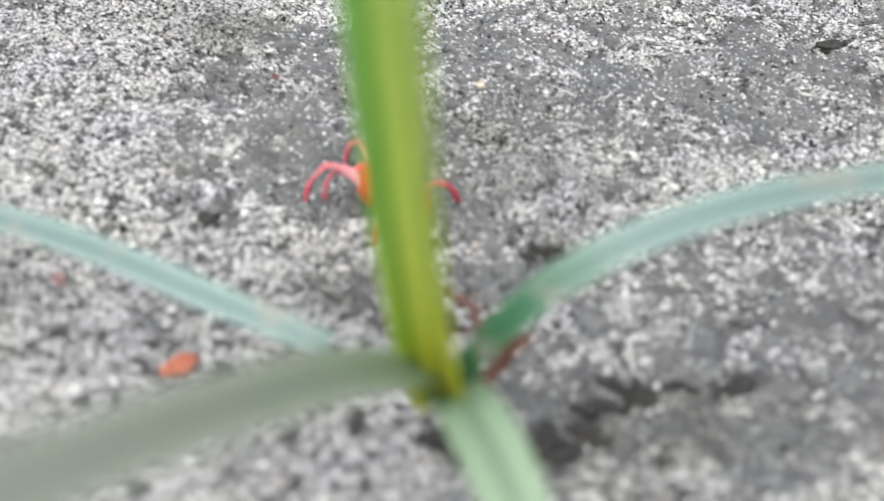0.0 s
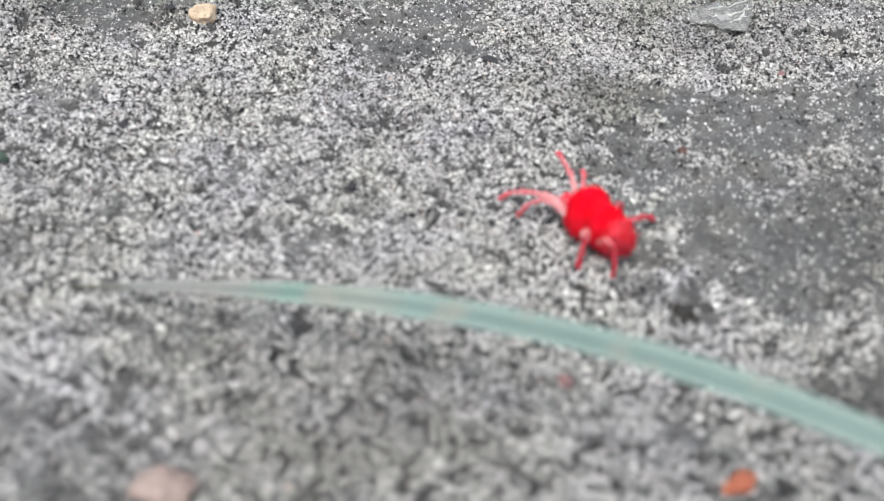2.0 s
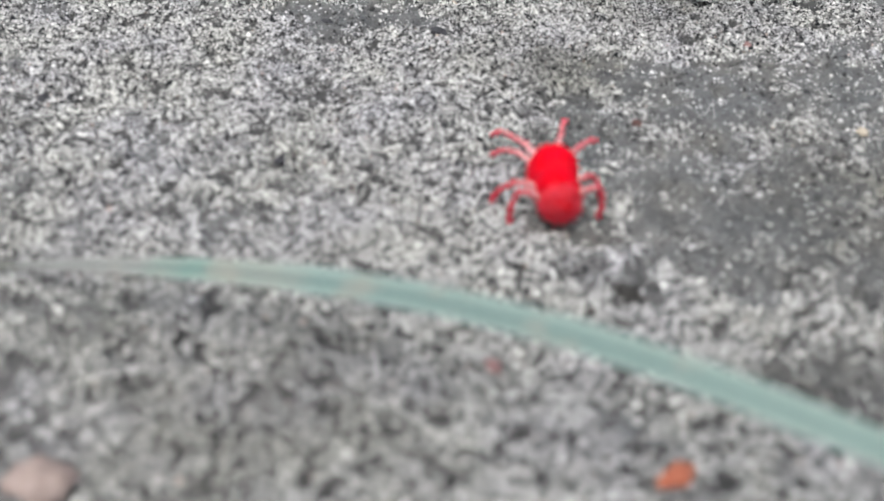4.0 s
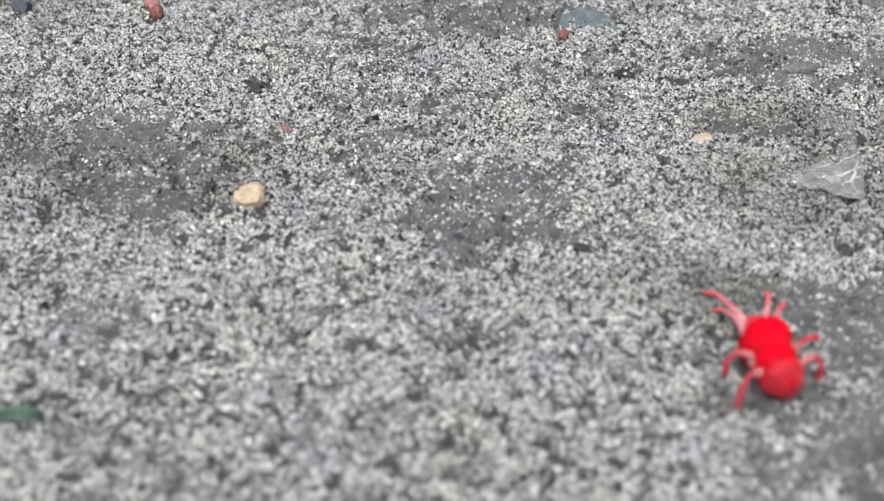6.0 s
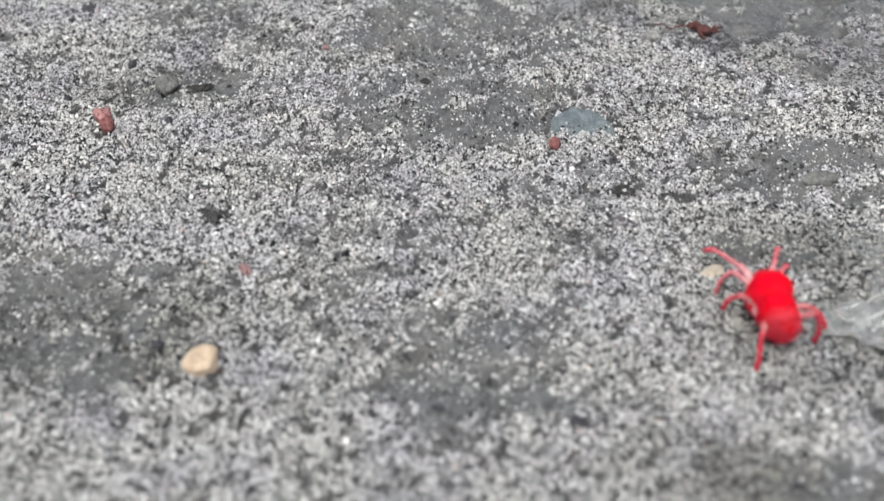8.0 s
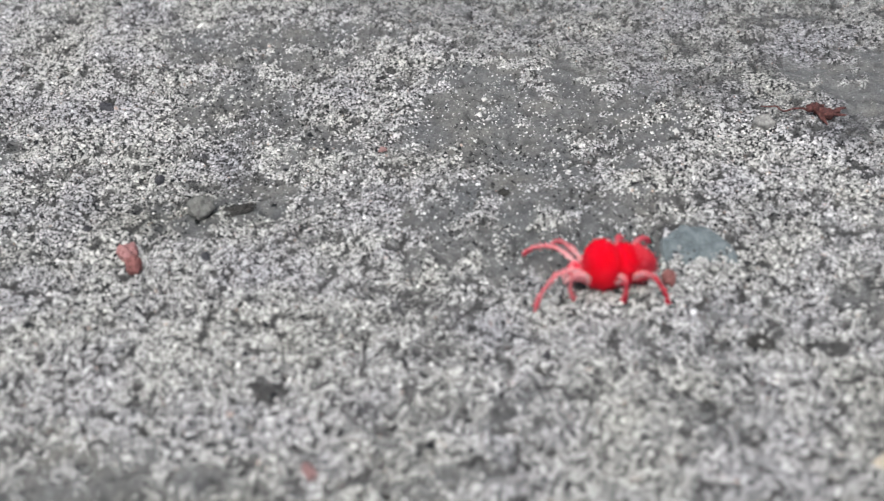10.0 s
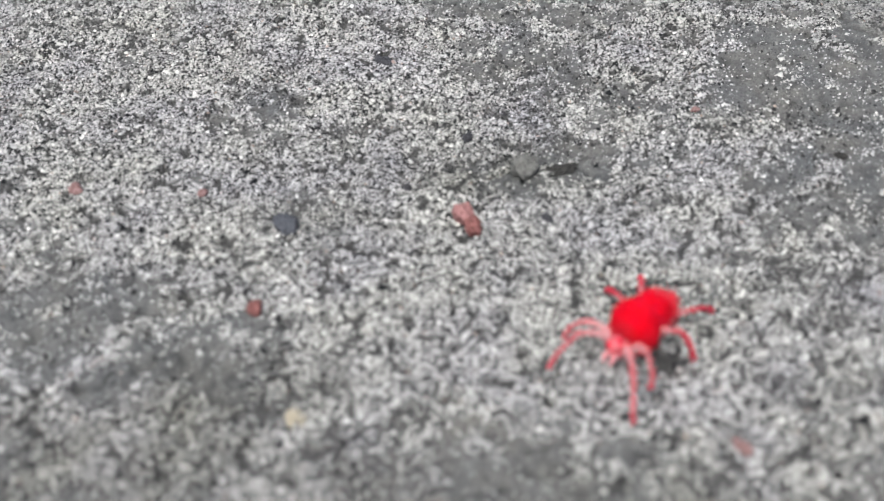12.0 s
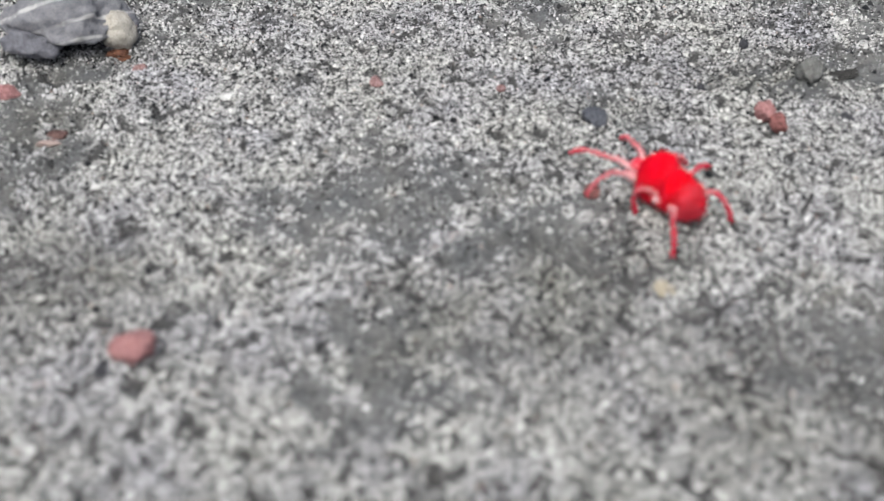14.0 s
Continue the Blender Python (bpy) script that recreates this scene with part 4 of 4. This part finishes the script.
# ---- the mite ----
def body_mesh():
    """The velvety body: a tall front dome, a broad middle and a lower, blunt hind lobe."""
    bm = bmesh.new()
    bloom = bm.verts.layers.float.new("bloom")
    rings, sides, rows = 84, 48, []

    def swell(x, mid, reach, power):
        return max(0.0, 1 - abs((x - mid) / reach) ** power) ** (1 / power)

    def join(a, b, k=0.08):
        h = max(0.0, k - abs(a - b)) / k
        return max(a, b) + h * h * k * 0.25

    for i in range(1, rings):
        x = 0.06 + 3.06 * math.cos(math.pi * i / rings)
        front, middle, hind = swell(x, 1.46, 1.62, 2.0), swell(x, -0.60, 1.22, 2.1), swell(x, -1.80, 1.22, 1.75)
        half = join(join(1.60 * front, 1.30 * middle), 1.20 * hind)
        tall = join(join(2.34 * front, 1.86 * middle), 1.34 * hind)
        deep = join(join(1.4 * front, 1.45 * middle), 1.2 * hind)
        cut = math.exp(-((x - 0.40) / 0.26) ** 2)
        row = []
        for k in range(sides):
            a = 2 * math.pi * k / sides
            c, sn = math.cos(a), math.sin(a)
            y = half * math.copysign(abs(c) ** 0.88, c)
            z = tall * math.copysign(abs(sn) ** 0.92, sn) if sn > 0 else deep * sn
            p = Vector((x, y, z))
            p *= 1 + 0.05 * noise.noise(p * 1.2) + (0.04 + 0.10 * min(1.0, max(0.0, 0.5 - x))) * noise.noise(p * 1.9 + Vector((3, 1, 7))) + 0.022 * noise.noise(p * 6.0) + 0.016 * noise.noise(p * 13.0)
            v = bm.verts.new(Vector(((p.x * 0.86 + 0.2) * 1.09, p.y * 1.09, p.z * 1.09 + 2.1)) * MM)
            # pale hairs and tufts; the hind lobe's velvet sheen is painted in as well
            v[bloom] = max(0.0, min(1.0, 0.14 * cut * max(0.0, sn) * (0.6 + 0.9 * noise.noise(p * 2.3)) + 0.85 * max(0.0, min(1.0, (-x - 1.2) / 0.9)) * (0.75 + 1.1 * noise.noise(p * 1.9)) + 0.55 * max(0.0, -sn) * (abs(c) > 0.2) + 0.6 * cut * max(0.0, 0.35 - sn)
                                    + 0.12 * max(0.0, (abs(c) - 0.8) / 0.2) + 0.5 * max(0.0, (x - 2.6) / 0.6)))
            if x < 0.2 and sn > 0:
                v.co.z -= 0.22 * MM * math.exp(-(c / 0.22) ** 2) * min(1.0, (0.2 - x) / 0.8)
            row.append(v)
        rows.append(row)
    for r, q in zip(rows, rows[1:]):
        for k in range(sides):
            bm.faces.new((r[k], r[(k + 1) % sides], q[(k + 1) % sides], q[k]))
    for row, x in ((rows[0], 3.12), (rows[-1], -3.0)):
        pole = bm.verts.new(Vector(((x * 0.86 + 0.2) * 1.09, 0, 2.1)) * MM)
        pole[bloom] = 0.5
        for k in range(sides):
            bm.faces.new((row[k], row[(k + 1) % sides], pole))
    bmesh.ops.recalc_face_normals(bm, faces=bm.faces)
    return bm


def hair_mesh(body):
    """Short hairs standing off the body."""
    rng = random.Random(5)
    body.normal_update()
    layer = body.verts.layers.float["bloom"]
    spots = []
    for f in body.faces:
        for _ in range(2):
            u, v = rng.random(), rng.random()
            a, b, c = (f.verts[k] for k in rng.sample(range(len(f.verts)), 3))
            if u + v > 1:
                u, v = 1 - u, 1 - v
            p = a.co + (b.co - a.co) * u + (c.co - a.co) * v
            spots.append((p, f.normal.copy(), a[layer]))
    bm = bmesh.new()
    bloom = bm.verts.layers.float.new("bloom")
    for p, normal, tone in spots:
        way = (normal + Vector((rng.gauss(-0.2, 0.3), rng.gauss(0, 0.35), rng.gauss(0, 0.3)))).normalized()
        side = way.orthogonal().normalized()
        long, wide = rng.uniform(0.2, 0.4) * MM * (1.6 if rng.random() < 0.15 else 1.0), 0.030 * MM
        long *= 1.0 + 0.7 * tone
        side2 = way.cross(side)
        foot = [bm.verts.new(p + (side * math.cos(a) + side2 * math.sin(a)) * wide) for a in (0, 2.1, 4.2)]
        end = bm.verts.new(p + way * long)
        for v in foot:
            v[bloom] = tone * 0.7
        end[bloom] = min(1.0, tone * 1.3 + 0.12)
        for k in range(3):
            bm.faces.new((foot[k], foot[(k + 1) % 3], end))
    return bm


def limb_mesh(length, thick, profile, bow, pale, seed, hairs):
    """One half of a leg: a hairy, slightly bowed limb along x; thick and bow in millimetres, pale from its start to its end."""
    steps, pts, radii = 14, [], []
    for i in range(steps + 1):
        u = i / steps
        pts.append(Vector((u * length, 0.05 * math.sin(5 * u + seed), bow * math.sin(math.pi * u))) * MM)
        joints = 1.0 + 0.13 * math.sin(2 * math.pi * (2.0 * u + 0.15 * seed))
        radii.append(thick * MM * float(np.interp(u, np.linspace(0, 1, len(profile)), profile)) * joints)
    bm = tube(pts, radii, 10)
    bloom = bm.verts.layers.float.new("bloom")
    for v in bm.verts:
        u = v.co.x / (length * MM)
        v[bloom] = pale[0] + (pale[1] - pale[0]) * u + 0.3 * noise.noise(v.co * 2500)
        v.co.z += 0.05 * MM * noise.noise(v.co * 4200)
    rng = random.Random(seed)
    for k in range(hairs):
        i = rng.randrange(0, steps)
        p = pts[i].lerp(pts[i + 1], rng.random())
        a = rng.uniform(0, 6.28)
        ahead = (pts[i + 1] - pts[i]).normalized()
        side = ahead.orthogonal().normalized()
        way = (side * math.cos(a) + ahead.cross(side) * math.sin(a) + ahead * 0.3).normalized()
        p = p + way * radii[i] * 0.8
        foot = [bm.verts.new(p + ahead * 0.04 * MM), bm.verts.new(p - ahead * 0.04 * MM), bm.verts.new(p + way.cross(ahead) * 0.045 * MM)]
        end = bm.verts.new(p + way * rng.uniform(0.16, 0.38) * MM)
        u = p.x / (length * MM)
        for v in (*foot, end):
            v[bloom] = (pale[0] + (pale[1] - pale[0]) * u) * rng.uniform(0.7, 1.5) + 0.1
        for j in range(3):
            bm.faces.new((foot[j], foot[(j + 1) % 3], end))
    return bm


def blob(size, place, seed, pale):
    bm = lump(size, seed, 0.2, 0.1)
    layer = bm.verts.layers.float.new("bloom")
    for v in bm.verts:
        v[layer] = pale + 0.35 * noise.noise(v.co * 3000)
        v.co += Vector(place) * MM
    return bm


# the four pairs of legs: hip on the body, length of the upper and of the lower half, in millimetres
HIPS = [(3.3, 0.48, 3.5, 3.9), (2.9, 0.8, 2.65, 3.05), (0.4, 1.0, 2.25, 2.65), (-0.85, 1.05, 2.45, 2.85)]
HIP_HEIGHT = 1.5
LEGS = []


def build_mite():
    mite = tagged(new("velvet_mite"), "bright red velvet mite walking over grey sand", "mite")
    skin = body_mesh()
    coat = hair_mesh(skin)
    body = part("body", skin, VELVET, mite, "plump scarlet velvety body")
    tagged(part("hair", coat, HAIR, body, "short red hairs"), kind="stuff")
    part("neck", blob((1.25, 0.95, 0.72), (3.3, 0, 1.8), 71, 0.5), LEG, mite, "pinkish forebody")
    part("head", blob((0.72, 0.68, 0.66), (3.95, 0, 2.35), 72, 0.18), LEG, mite, "small round red head")
    for side in (1, -1):
        pts = [Vector((4.25, 0.2 * side, 1.7)) * MM, Vector((4.65, 0.36 * side, 1.65)) * MM, Vector((4.85, 0.34 * side, 1.3)) * MM, Vector((4.87, 0.28 * side, 1.05)) * MM]
        bm = tube(pts, [r * MM for r in (0.17, 0.2, 0.17, 0.08)], 8)
        layer = bm.verts.layers.float.new("bloom")
        for v in bm.verts:
            v[layer] = 0.6
        part("palp", bm, LEG, mite, "pinkish feeler")
        part("coxa", blob((0.7, 0.42, 0.52), (0.55, 1.2 * side, 1.7), 73 + side, 0.68), LEG, mite, "pale pinkish-white tuft at the flank")
        for k, (ax, ay, upper, lower) in enumerate(HIPS):
            leg = part("leg", limb_mesh(upper, 0.135, (2.3, 1.5, 1.05, 0.95), 0.16 * upper, (0.85, 0.35 if k < 2 else 0.12), 3 * k + side + 2, 210), LEG, mite, "jointed pinkish-red leg")
            shin = part("lower_leg", limb_mesh(lower, 0.13, (1.0, 0.85, 0.95, 1.05, 0.45), 0.10 * lower, (0.35, 0.12) if k < 2 else (0.10, -0.05), 3 * k + side + 19, 190), LEG, leg, "thin red lower leg")
            LEGS.append((leg, shin, side, k))
    return mite


def bend_leg(side, k, foot):
    """The poses of a leg's two halves, for a foot at that place (millimetres, in the mite's space)."""
    ax, ay, upper, lower = HIPS[k]
    hip = Vector((ax, ay * side, HIP_HEIGHT))
    way = Vector(foot) - hip
    flat = math.hypot(way.x, way.y)
    span = min(max(math.hypot(flat, way.z), abs(upper - lower) + 0.3), 0.985 * (upper + lower))
    rise = math.atan2(way.z, flat) + math.acos((upper ** 2 + span ** 2 - lower ** 2) / (2 * upper * span))
    fold = math.pi - math.acos((upper ** 2 + lower ** 2 - span ** 2) / (2 * upper * lower))
    turn = math.degrees(math.atan2(way.y, way.x))
    return pose(hip.x * MM, hip.y * MM, hip.z * MM, 0, -math.degrees(rise), turn), pose(upper * MM, 0, 0, 0, math.degrees(fold), 0)


mite = build_mite()

# seconds, place on the ground in millimetres, heading in degrees
TRACK = [
    (0.0, 1.9, 63.0, 138), (0.5, -6.8, 69.3, 175), (1.0, -14.4, 70.5, 159), (1.5, -22.3, 68.5, 181), (2.0, -18.6, 68.8, 131),
    (2.2, -19.3, 69.5, 130), (4.3, -16.6, 70.8, 90), (4.5, -15.8, 72.2, 86), (5.0, -15.6, 78.6, 95), (5.5, -16.6, 84.4, 126),
    (6.0, -14.7, 81.7, 100), (6.5, -10.5, 87.3, 76), (7.0, -8.2, 94.5, 84), (7.5, -11.3, 103.4, 130), (8.0, -10.8, 107.6, 95),
    (8.2, -11.3, 110.4, 104), (9.2, -22.0, 123.4, 140), (10.3, -35.6, 137.6, 201), (10.5, -39.0, 137.8, 206), (11.0, -48.0, 133.3, 216),
    (11.5, -58.2, 127.2, 203), (12.0, -61.9, 125.8, 227), (12.5, -68.5, 119.8, 206), (13.0, -78.2, 119.4, 164), (13.5, -83.9, 122.6, 135),
    (14.0, -86.4, 127.5, 128),
]

# where each foot stands: seconds, then ahead, to the left and up from the mite's middle, in millimetres
STEPS = {}
STEPS[1, 0] = [(0.0, 6.3, 4.0, 0.1), (0.5, 7.2, 3.4, 0.1), (1.0, 8.1, 3.0, 0.1), (1.5, 7.1, 3.2, 0.1), (2.0, 9.4, 2.8, 0.1), (4.5, 9.4, 3.8, 1.0), (5.0, 8.7, 4.8, 2.8), (5.5, 8.2, 2.5, 0.1), (6.0, 10.1, 1.6, 0.2), (6.5, 9.7, 3.5, 0.7), (7.0, 9.6, 3.5, 0.8), (7.5, 8.6, 1.8, 0.1), (8.0, 9.7, 3.3, 1.0), (10.5, 7.5, 2.3, 0.1), (11.0, 6.8, 2.8, 0.1), (11.5, 7.5, 2.4, 0.1), (12.0, 7.6, 4.5, 0.1), (12.5, 7.2, 4.0, 0.1), (13.0, 7.9, 2.0, 0.1), (13.5, 8.6, 3.6, 0.1), (14.0, 10.2, 1.8, 0.7)]
STEPS[1, 1] = [(0.0, 5.5, 2.6, 0.1), (0.5, 3.9, 3.5, 0.1), (1.0, 2.3, 3.2, 0.1), (1.5, 6.0, 1.2, 0.1), (2.0, 6.8, 2.7, 0.1), (4.5, 7.2, 4.0, 0.5), (5.0, 6.3, 3.0, 0.1), (5.5, 5.6, 2.6, 0.1), (6.0, 7.9, 1.6, 0.1), (6.5, 7.5, 3.5, 0.5), (7.0, 7.4, 3.7, 0.5), (7.5, 6.2, 2.9, 0.1), (8.0, 4.8, 3.3, 0.1), (10.5, 4.1, 1.2, 0.1), (11.0, 3.5, 3.1, 0.1), (11.5, 5.1, 3.0, 0.1), (12.0, 4.0, 3.4, 0.1), (12.5, 5.4, 4.3, 0.1), (13.0, 6.3, 3.2, 0.1), (13.5, 6.3, 2.7, 0.1), (14.0, 5.5, 4.1, 0.1)]
STEPS[1, 2] = [(0.0, -1.3, 3.7, 0.1), (0.5, 1.5, 2.0, 0.1), (1.0, 0.5, 2.8, 0.1), (1.5, -0.1, 2.4, 0.1), (2.0, -1.0, 3.2, 0.1), (4.5, 2.0, 4.9, 0.1), (5.0, 2.6, 3.8, 0.1), (5.5, 0.6, 3.4, 0.1), (6.0, 0.8, 3.1, 0.1), (6.5, 0.5, 4.8, 0.1), (7.0, 1.0, 3.8, 0.1), (7.5, -0.4, 3.9, 0.1), (8.0, 2.7, 3.3, 0.1), (10.5, -0.3, 2.4, 0.1), (11.0, 0.1, 4.1, 0.1), (11.5, -1.7, 3.5, 0.1), (12.0, -0.5, 4.1, 0.1), (12.5, -1.4, 3.6, 0.1), (13.0, -1.6, 4.6, 0.1), (13.5, 0.2, 4.4, 0.1), (14.0, 1.4, 2.4, 0.1)]
STEPS[1, 3] = [(0.5, -3.8, 4.3, 0.1), (1.0, -4.9, 2.2, 0.1), (1.5, -2.6, 2.0, 0.1), (2.0, -3.2, 1.8, 0.1), (4.5, -0.8, 3.9, 0.1), (5.0, -3.5, 3.5, 0.1), (5.5, -3.6, 3.5, 0.1), (6.0, -2.3, 3.3, 0.1), (6.5, -2.3, 3.5, 0.1), (7.0, -1.2, 2.2, 0.1), (7.5, -2.8, 2.4, 0.1), (8.0, -4.7, 2.7, 0.1), (10.5, -3.0, 3.8, 0.1), (11.0, -4.8, 2.6, 0.1), (11.5, -3.5, 2.2, 0.1), (12.0, -5.5, 2.5, 0.4), (12.5, -4.4, 1.9, 0.1), (13.0, -2.9, 3.4, 0.1), (13.5, -3.2, 2.8, 0.1), (14.0, -4.0, 3.9, 0.1)]
STEPS[-1, 0] = [(0.0, 8.0, -1.9, 0.1), (0.5, 8.6, -5.1, 1.6), (1.0, 9.0, -4.5, 0.4), (1.5, 8.8, -4.9, 0.5), (2.0, 9.4, -3.8, 2.3), (4.5, 10.1, -2.4, 1.3), (5.0, 9.4, -3.9, 1.8), (5.5, 9.7, -3.2, 0.9), (6.0, 9.2, -3.7, 0.1), (6.5, 9.3, -4.0, 2.5), (7.0, 10.0, -2.5, 1.3), (7.5, 9.5, -3.6, 0.5), (8.0, 9.6, -3.7, 0.7), (10.5, 7.0, -5.4, 0.1), (11.0, 6.7, -5.3, 0.1), (11.5, 7.3, -5.4, 0.1), (12.0, 7.5, -3.3, 0.1), (12.5, 7.6, -5.3, 0.1), (13.0, 8.7, -4.8, 0.6), (13.5, 8.8, -3.0, 0.1), (14.0, 9.4, -3.7, 0.2)]
STEPS[-1, 1] = [(0.5, 5.0, -5.8, 1.5), (1.0, 5.8, -5.3, 1.2), (1.5, 5.9, -5.3, 0.7), (2.0, 6.9, -4.6, 1.5), (4.5, 6.8, -4.6, 1.7), (5.0, 7.3, -3.9, 1.0), (5.5, 5.8, -5.4, 1.0), (6.0, 7.1, -4.1, 0.9), (6.5, 4.5, -3.5, 0.1), (7.0, 6.9, -3.9, 0.1), (8.0, 7.3, -3.8, 0.5), (10.5, 4.0, -6.1, 0.8), (11.0, 4.0, -4.9, 0.1), (11.5, 1.9, -6.1, 0.6), (12.0, 4.3, -4.5, 0.1), (12.5, 3.3, -5.5, 0.1)]
STEPS[-1, 2] = [(4.5, 1.4, -3.8, 0.1), (5.0, -0.4, -3.8, 0.1), (6.0, 2.7, -5.0, 1.2), (6.5, 1.0, -3.6, 0.1), (7.0, 2.1, -4.6, 0.1), (8.0, -0.2, -4.6, 0.1), (11.0, -2.0, -4.9, 1.5), (12.0, -1.8, -5.0, 0.6), (12.5, -0.3, -5.6, 1.6), (13.5, 1.1, -5.6, 1.3)]
STEPS[-1, 3] = [(0.0, -2.0, -4.7, 0.1), (0.5, -2.6, -4.7, 0.1), (1.0, -2.0, -5.8, 0.3), (1.5, -2.9, -5.6, 1.6), (2.0, -0.3, -5.9, 0.2), (4.5, -1.3, -2.4, 0.1), (5.0, -2.0, -3.3, 0.1), (5.5, -1.4, -5.1, 0.1), (6.0, -0.7, -3.7, 0.1), (6.5, -4.7, -1.6, 0.1), (7.0, -3.4, -2.4, 0.1), (7.5, -3.6, -3.0, 0.1), (8.0, -1.8, -3.1, 0.1), (10.5, -4.3, -4.6, 0.7), (12.0, -4.8, -4.0, 0.5), (13.0, -3.2, -4.4, 0.1), (13.5, -2.9, -3.4, 0.1), (14.0, -4.0, -2.9, 0.1)]


def foot_at(side, k, t):
    """The foot at t: between the steps it swings to and fro, pairs in turn, and lifts as it swings forward."""
    rows = STEPS[side, k]
    x, y, z = (float(np.interp(t, [r[0] for r in rows], [r[i] for r in rows])) for i in (1, 2, 3))
    beat = math.sin(4 * math.pi * t) * (1 if (k + (side > 0)) % 2 else -1)
    return x + 0.8 * beat, y, z + 0.7 * max(0.0, beat)


def motions():
    """The mite's way over the sand and the stepping of its legs."""
    walk(mite, [(t, pose(x * MM, y * MM, max(-0.3, ground_z(x * MM, y * MM) / MM) * MM + 0.1 * MM, 0, 0, heading)) for t, x, y, heading in TRACK])
    for leg, shin, side, k in LEGS:
        poses = [(i / 10, bend_leg(side, k, foot_at(side, k, i / 10))) for i in range(141)]
        walk(leg, [(t, both[0]) for t, both in poses])
        walk(shin, [(t, both[1]) for t, both in poses])


motions()
